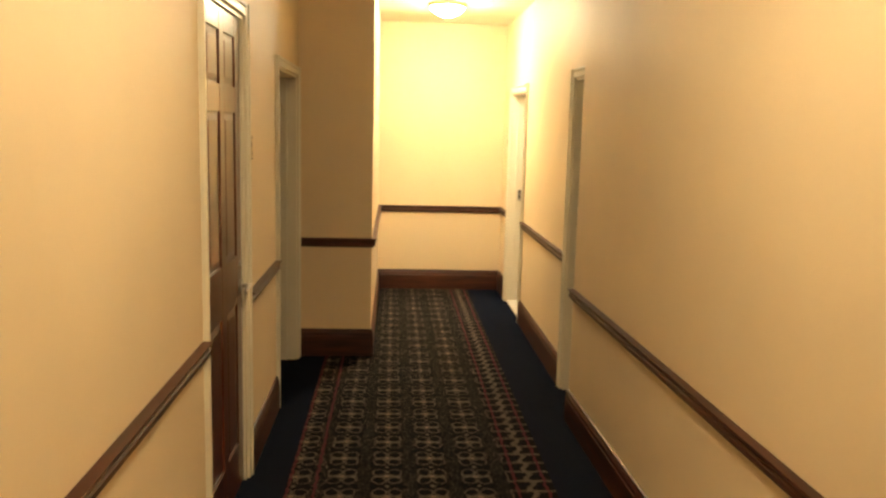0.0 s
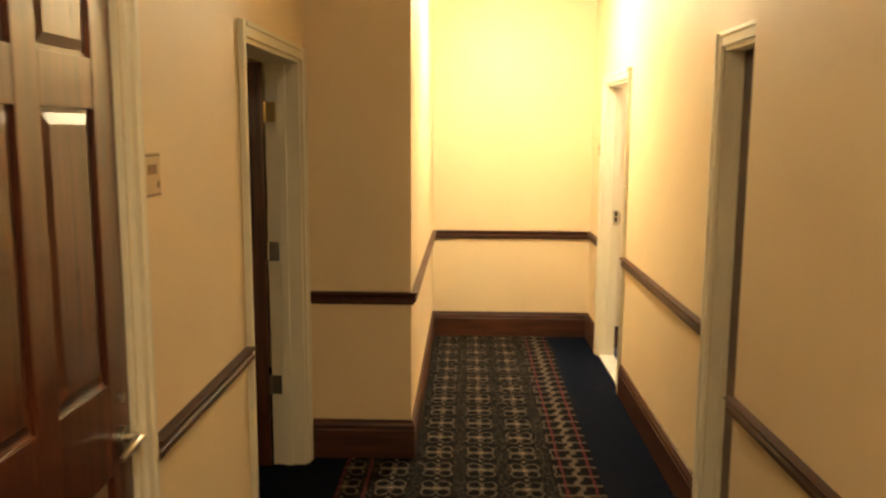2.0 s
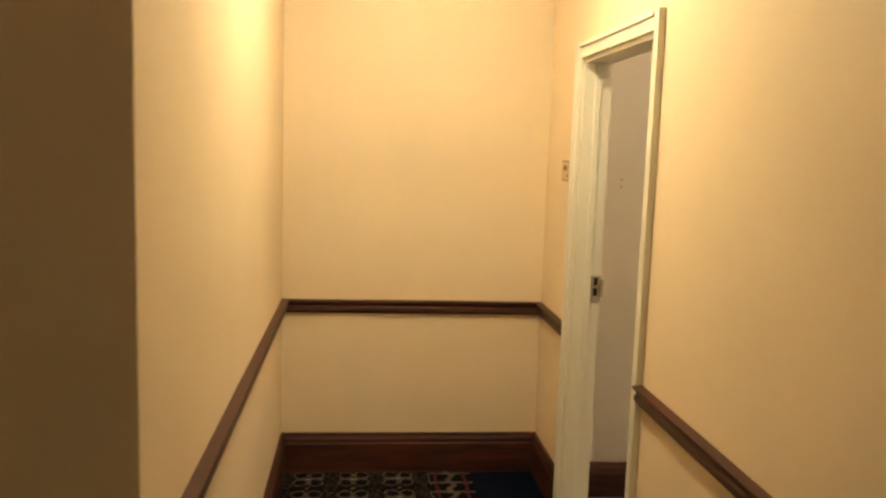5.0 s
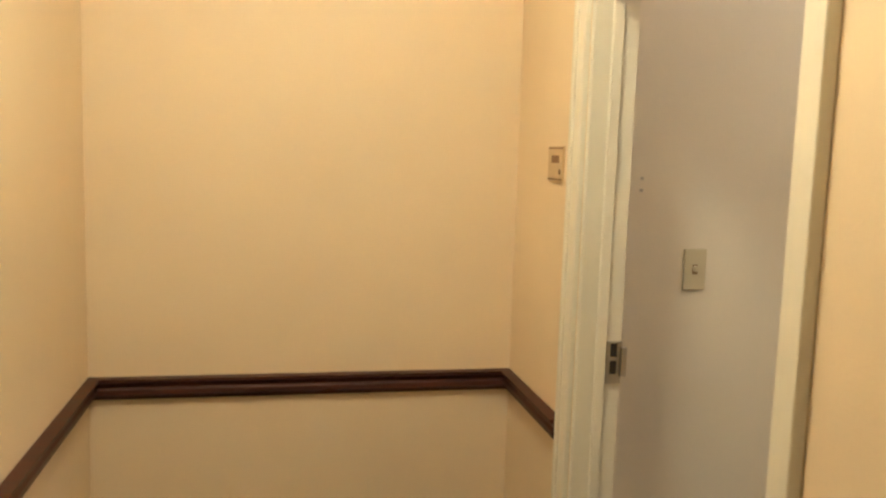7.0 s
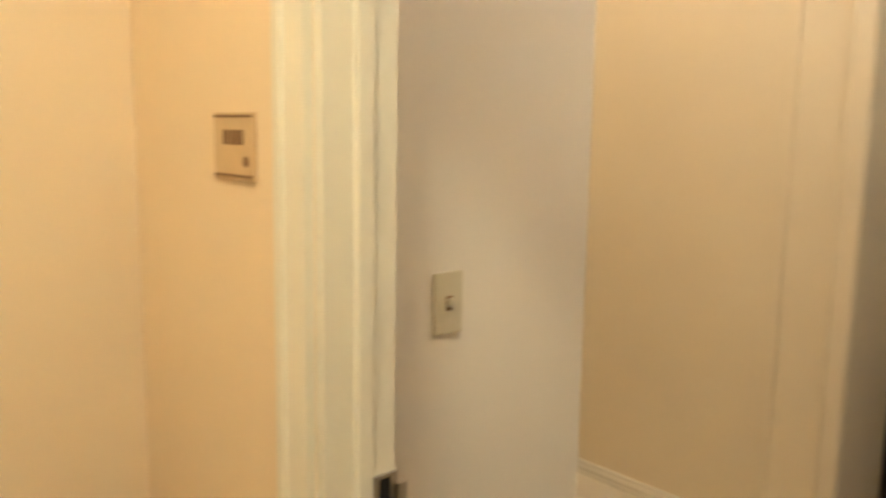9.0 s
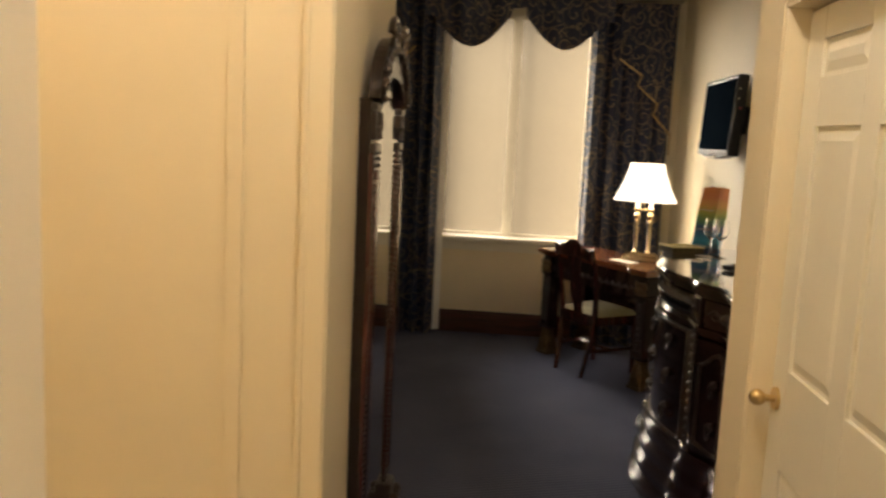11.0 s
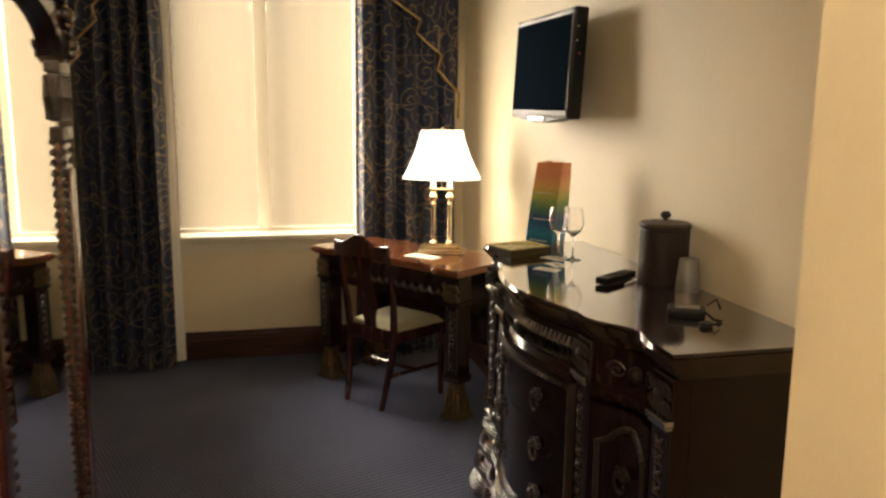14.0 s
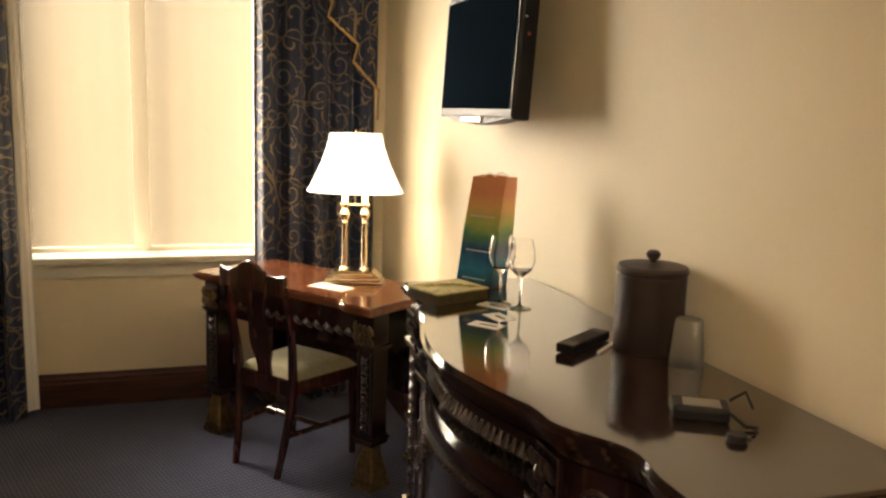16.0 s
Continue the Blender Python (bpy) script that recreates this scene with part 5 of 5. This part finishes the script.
# ---- table lamp on the desk ----
LP = pose(7.10, 7.160, 0.845, 0, 0, -18)
lm = thing("table_lamp", "lit brass twin-column table lamp with a pleated cream shade", "lamp", LP)
bm = bmesh.new()
for w, z0, z1 in ((0.145, 0.0, 0.014), (0.132, 0.014, 0.030), (0.10, 0.030, 0.052)):
    box(bm, -0.075, 0.075, -w, w, z0, z1, 0.005)
prism(bm, [(-0.13, 0.03), (0.13, 0.03), (0.09, 0.062), (-0.09, 0.062)], -0.06, 0.06, 0)
part("lamp_base", bm, LAMPBRASS, lm, "stepped brass base")
for y in (-0.048, 0.048):
    bm = bmesh.new()
    lathe(bm, [(0.020, 0.055), (0.022, 0.065), (0.012, 0.075), (0.014, 0.09), (0.0125, 0.28), (0.016, 0.29), (0.011, 0.30), (0.022, 0.318), (0.026, 0.333), (0.018, 0.35), (0.012, 0.36), (0.024, 0.372), (0.026, 0.38), (0.015, 0.385)], 0, y, 0, 18)
    part("column", bm, LAMPBRASS, lm, "fluted brass column", True)
    bm = bmesh.new()
    lathe(bm, [(0.013, 0.385), (0.014, 0.46), (0.010, 0.47), (0.0, 0.472)], 0, y, 0, 14)
    part("candle_sleeve", bm, BULB, lm, "glowing candle sleeve", True)
bm = bmesh.new()
n = 72
rows = []
for k, (rx, ry, z) in enumerate(((0.150, 0.228, 0.438), (0.138, 0.200, 0.49), (0.118, 0.163, 0.57), (0.100, 0.135, 0.65), (0.088, 0.118, 0.715))):
    rows.append([bm.verts.new(((rx + 0.0025 * (i % 2)) * math.cos(2 * math.pi * i / n), (ry + 0.0025 * (i % 2)) * math.sin(2 * math.pi * i / n), z)) for i in range(n)])
for a, b in zip(rows, rows[1:]):
    for i in range(n):
        bm.faces.new([a[i], a[(i + 1) % n], b[(i + 1) % n], b[i]])
part("shade", bm, SHADE, lm, "glowing cream bell shade")
bm = bmesh.new()
tube(bm, [(0, 0, 0.38), (0, 0, 0.735)], 0.004, 8)
tube(bm, [(0, -0.11, 0.712), (0, 0.11, 0.712)], 0.003, 6)
tube(bm, [(0, -0.05, 0.375), (0, 0.05, 0.375)], 0.006, 8)
part("stem", bm, LAMPBRASS, lm, "", True)
bulb = new("lamp_light", bpy.data.lights.new("lamp_light", "POINT"))
bulb.data.energy, bulb.data.shadow_soft_size, bulb.data.color = 0.32, 0.12, (1.0, 0.82, 0.52)
bulb.matrix_world = LP @ pose(0, 0, 0.60)
note = thing("note_pad", "white paper note beside the lamp", "paper", pose(6.985, 7.295, 0.8455, 0, 0, 40))
bm = bmesh.new()
box(bm, -0.10, 0.10, -0.05, 0.05, 0, 0.003)
part("sheet", bm, PAPER, note)

# ---- television on the wall ----
tv = thing("television", "black flat television on a wall bracket, switched off", "television", pose(6.005, 6.955, 1.865, 3, 0, 0))
TW, TH = 0.37, 0.235
bm = bmesh.new()
box(bm, -TW, TW, -0.05, 0.012, -TH + 0.02, TH, 0.012)
pts = [(-TW + 0.005, -TH + 0.03), (-TW * 0.5, -TH + 0.008), (0, -TH), (TW * 0.5, -TH + 0.008), (TW - 0.005, -TH + 0.03)]
prism(bm, pts, -0.045, 0.010, 1)
part("case", bm, BLACK, tv, "glossy black case")
bm = bmesh.new()
box(bm, -TW + 0.028, TW - 0.028, 0.0125, 0.0155, -TH + 0.055, TH - 0.028)
part("screen", bm, SCREEN, tv, "dark glossy screen")
bm = bmesh.new()
box(bm, -TW + 0.002, -TW + 0.010, 0.010, 0.016, -TH + 0.03, TH - 0.01, 0.002)
part("bezel_strip", bm, BLACK, tv, "black bezel edge")
bm = bmesh.new()
box(bm, -0.10, 0.10, 0.008, 0.018, -TH + 0.006, -TH + 0.026, 0.004)
part("speaker_strip", bm, PEWTER_GLINT, tv, "silver strip under the screen")
for z in (0.10, 0.155):
    bm = bmesh.new()
    ball(bm, -TW - 0.001, -0.005, z, 0.006, 1)
    part("button", bm, PEWTER_GLINT, tv)
bm = bmesh.new()
ball(bm, -TW - 0.001, -0.02, 0.05, 0.007, 1)
part("indicator", bm, CAPM, tv)
bm = bmesh.new()
box(bm, -0.10, 0.10, -0.145, -0.05, -0.08, 0.08, 0.004)
part("wall_bracket", bm, BLACK, tv)

# ---- things on the dresser ----
bg = thing("gift_bag", "rainbow-printed foil gift bag standing on the dresser", "gift bag", pose(5.695, 7.035, DZ, 0, 0, -56))
bm = bmesh.new()
A = [bm.verts.new(p) for p in ((-0.048, -0.066, 0), (0.048, -0.066, 0), (0.048, 0.066, 0), (-0.048, 0.066, 0))]
B = [bm.verts.new(p) for p in ((-0.036, -0.084, 0.20), (0.056, -0.080, 0.20), (0.056, 0.046, 0.20), (-0.036, 0.048, 0.20))]
C = [bm.verts.new(p) for p in ((-0.020, -0.094, 0.355), (0.050, -0.090, 0.352), (0.050, 0.030, 0.355), (-0.022, 0.032, 0.350))]
bm.faces.new(list(reversed(A)))
for P, Q in ((A, B), (B, C)):
    for k in range(4):
        bm.faces.new([P[k], P[(k + 1) % 4], Q[(k + 1) % 4], Q[k]])
I = [bm.verts.new((0.015 + (v.co.x - 0.015) * 0.92, -0.03 + (v.co.y + 0.03) * 0.96, v.co.z)) for v in C]
J = [bm.verts.new((0.010 + (v.co.x - 0.015) * 0.92, -0.025 + (v.co.y + 0.03) * 0.96, v.co.z - 0.10)) for v in C]
for P, Q in ((C, I), (I, J)):
    for k in range(4):
        bm.faces.new([P[k], P[(k + 1) % 4], Q[(k + 1) % 4], Q[k]])
bm.faces.new(J)
part("bag_body", bm, BAG, bg)
for z, xa, ya in ((0.025, -0.0468, -0.002), (0.115, -0.0413, -0.010), (0.225, -0.0335, -0.018)):
    bm = bmesh.new()
    box(bm, xa - 0.001, xa + 0.001, ya - 0.045, ya + 0.045, z, z + 0.004)
    b_ = part("printed_line", bm, PAPER, bg)
for x in (-0.018, 0.047):
    bm = bmesh.new()
    tube(bm, [(x, -0.06, 0.335), (x, -0.058, 0.352), (x, -0.03, 0.366), (x, -0.002, 0.352), (x, 0.0, 0.335)], 0.002, 6)
    part("handle", bm, PAPER, bg, "white cord handle")


def wine_glass(x, y):
    t = thing("wine_glass", "empty clear wine glass on the dresser", "glass", pose(x, y, DZ), group="wine glasses")
    bm = bmesh.new()
    lathe(bm, [(0.034, 0.0), (0.034, 0.002), (0.010, 0.006), (0.004, 0.014), (0.0035, 0.085), (0.010, 0.094), (0.030, 0.112), (0.039, 0.135), (0.038, 0.165), (0.031, 0.20),
               (0.029, 0.20), (0.036, 0.165), (0.037, 0.136), (0.028, 0.114), (0.008, 0.098), (0.0, 0.096)], 0, 0, 0, 28)
    part("glass_body", bm, GLASS, t, "", True)


wine_glass(5.43, 7.075)
wine_glass(5.362, 7.042)

bk = thing("ice_bucket", "brown leatherette ice bucket with a lid on the dresser", "ice bucket", pose(4.925, 6.895, DZ))
bm = bmesh.new()
lathe(bm, [(0.0, 0), (0.080, 0), (0.082, 0.004), (0.082, 0.180), (0.078, 0.185), (0.0, 0.185)], n=40)
part("pail", bm, LEATHER, bk, "", True)
bm = bmesh.new()
lathe(bm, [(0.080, 0.185), (0.085, 0.188), (0.085, 0.198), (0.080, 0.204), (0.03, 0.210), (0.0, 0.211)], n=40)
ld_ = part("lid", bm, LEATHER, bk, "", True)
bm = bmesh.new()
lathe(bm, [(0.006, 0.209), (0.008, 0.216), (0.016, 0.223), (0.017, 0.233), (0.010, 0.240), (0.0, 0.241)], n=18)
part("lid_knob", bm, LEATHER, ld_, "round knob", True)

cp = thing("tumbler", "wrapped frosted plastic tumbler upside down on the dresser", "cup", pose(4.785, 6.88, DZ))
bm = bmesh.new()
lathe(bm, [(0.038, 0.0), (0.039, 0.003), (0.031, 0.10), (0.028, 0.106), (0.0, 0.107)], n=24)
part("cup_body", bm, FROST, cp, "", True)

sb = thing("snack_box", "printed yellow-green snack box on the dresser", "box", pose(5.53, 7.205, DZ, 0, 0, 20))
bm = bmesh.new()
box(bm, -0.075, 0.075, -0.095, 0.095, 0.0, 0.030, 0.002)
part("box_body", bm, SNACKSIDE, sb)
bm = bmesh.new()
box(bm, -0.078, 0.078, -0.098, 0.098, 0.030, 0.036, 0.002)
tube(bm, [(-0.06, -0.08, 0.036), (0.0, -0.02, 0.041), (0.05, 0.08, 0.036)], 0.004, 6)
part("box_lid", bm, SNACK, sb, "printed box lid")
for x, y, r, w, h in ((5.40, 7.10, 35, 0.10, 0.055), (5.275, 7.14, 10, 0.085, 0.055), (5.20, 7.205, 40, 0.09, 0.05)):
    t = thing("card", "small white printed card lying on the dresser", "card", pose(x, y, DZ, 0, 0, r), group="loose cards")
    bm = bmesh.new()
    box(bm, -w / 2, w / 2, -h / 2, h / 2, 0, 0.0015)
    part("card_sheet", bm, PAPER, t)
    bm = bmesh.new()
    box(bm, -w * 0.35, w * 0.2, -h * 0.1, h * 0.1, 0.0015, 0.002)
    part("printed_line", bm, LEATHER, t)

rm = thing("remote_control", "black remote control beside the ice bucket", "remote control", pose(4.965, 7.045, DZ, 0, 0, 35))
bm = bmesh.new()
box(bm, -0.024, 0.024, -0.095, 0.095, 0.003, 0.026, 0.006)
part("case", bm, BLACK, rm)
for i in range(6):
    for j in range(3):
        bm = bmesh.new()
        box(bm, -0.016 + 0.012 * j, -0.008 + 0.012 * j, -0.06 + 0.02 * i, -0.05 + 0.02 * i, 0.026, 0.028)
        part("button", bm, LEATHER, rm)
pn = thing("pen", "white pen lying under the remote control", "pen", pose(4.95, 6.99, DZ))
bm = bmesh.new()
tube(bm, [(-0.05, 0.05, 0.004), (0.045, -0.06, 0.004)], 0.004, 8)
part("barrel", bm, PAPER, pn)

cs = thing("camera_case", "small black camera case with a strap on the dresser", "case", pose(4.50, 7.045, DZ, 0, 0, -30))
bm = bmesh.new()
box(bm, -0.035, 0.035, -0.052, 0.052, 0.0, 0.026, 0.008)
part("pouch", bm, BLACK, cs)
bm = bmesh.new()
box(bm, -0.024, 0.018, -0.036, 0.032, 0.026, 0.0275)
part("grey_patch", bm, STEEL, cs, "grey screen on its top")
bm = bmesh.new()
tube(bm, [(-0.03, -0.05, 0.02), (-0.055, -0.075, 0.006), (-0.05, -0.095, 0.004), (-0.075, -0.085, 0.004)], 0.0035, 6)
tube(bm, [(0.02, -0.055, 0.028), (0.01, -0.08, 0.05), (-0.02, -0.09, 0.03)], 0.003, 6)
part("strap", bm, BLACK, cs, "", True)
lc = thing("lens_cap", "small round black lens cap on the dresser", "lens cap", pose(4.377, 7.055, DZ))
bm = bmesh.new()
lathe(bm, [(0.0, 0), (0.017, 0), (0.018, 0.003), (0.018, 0.010), (0.016, 0.013), (0.0, 0.0135)], n=20)
part("cap_body", bm, BLACK, lc, "", True)
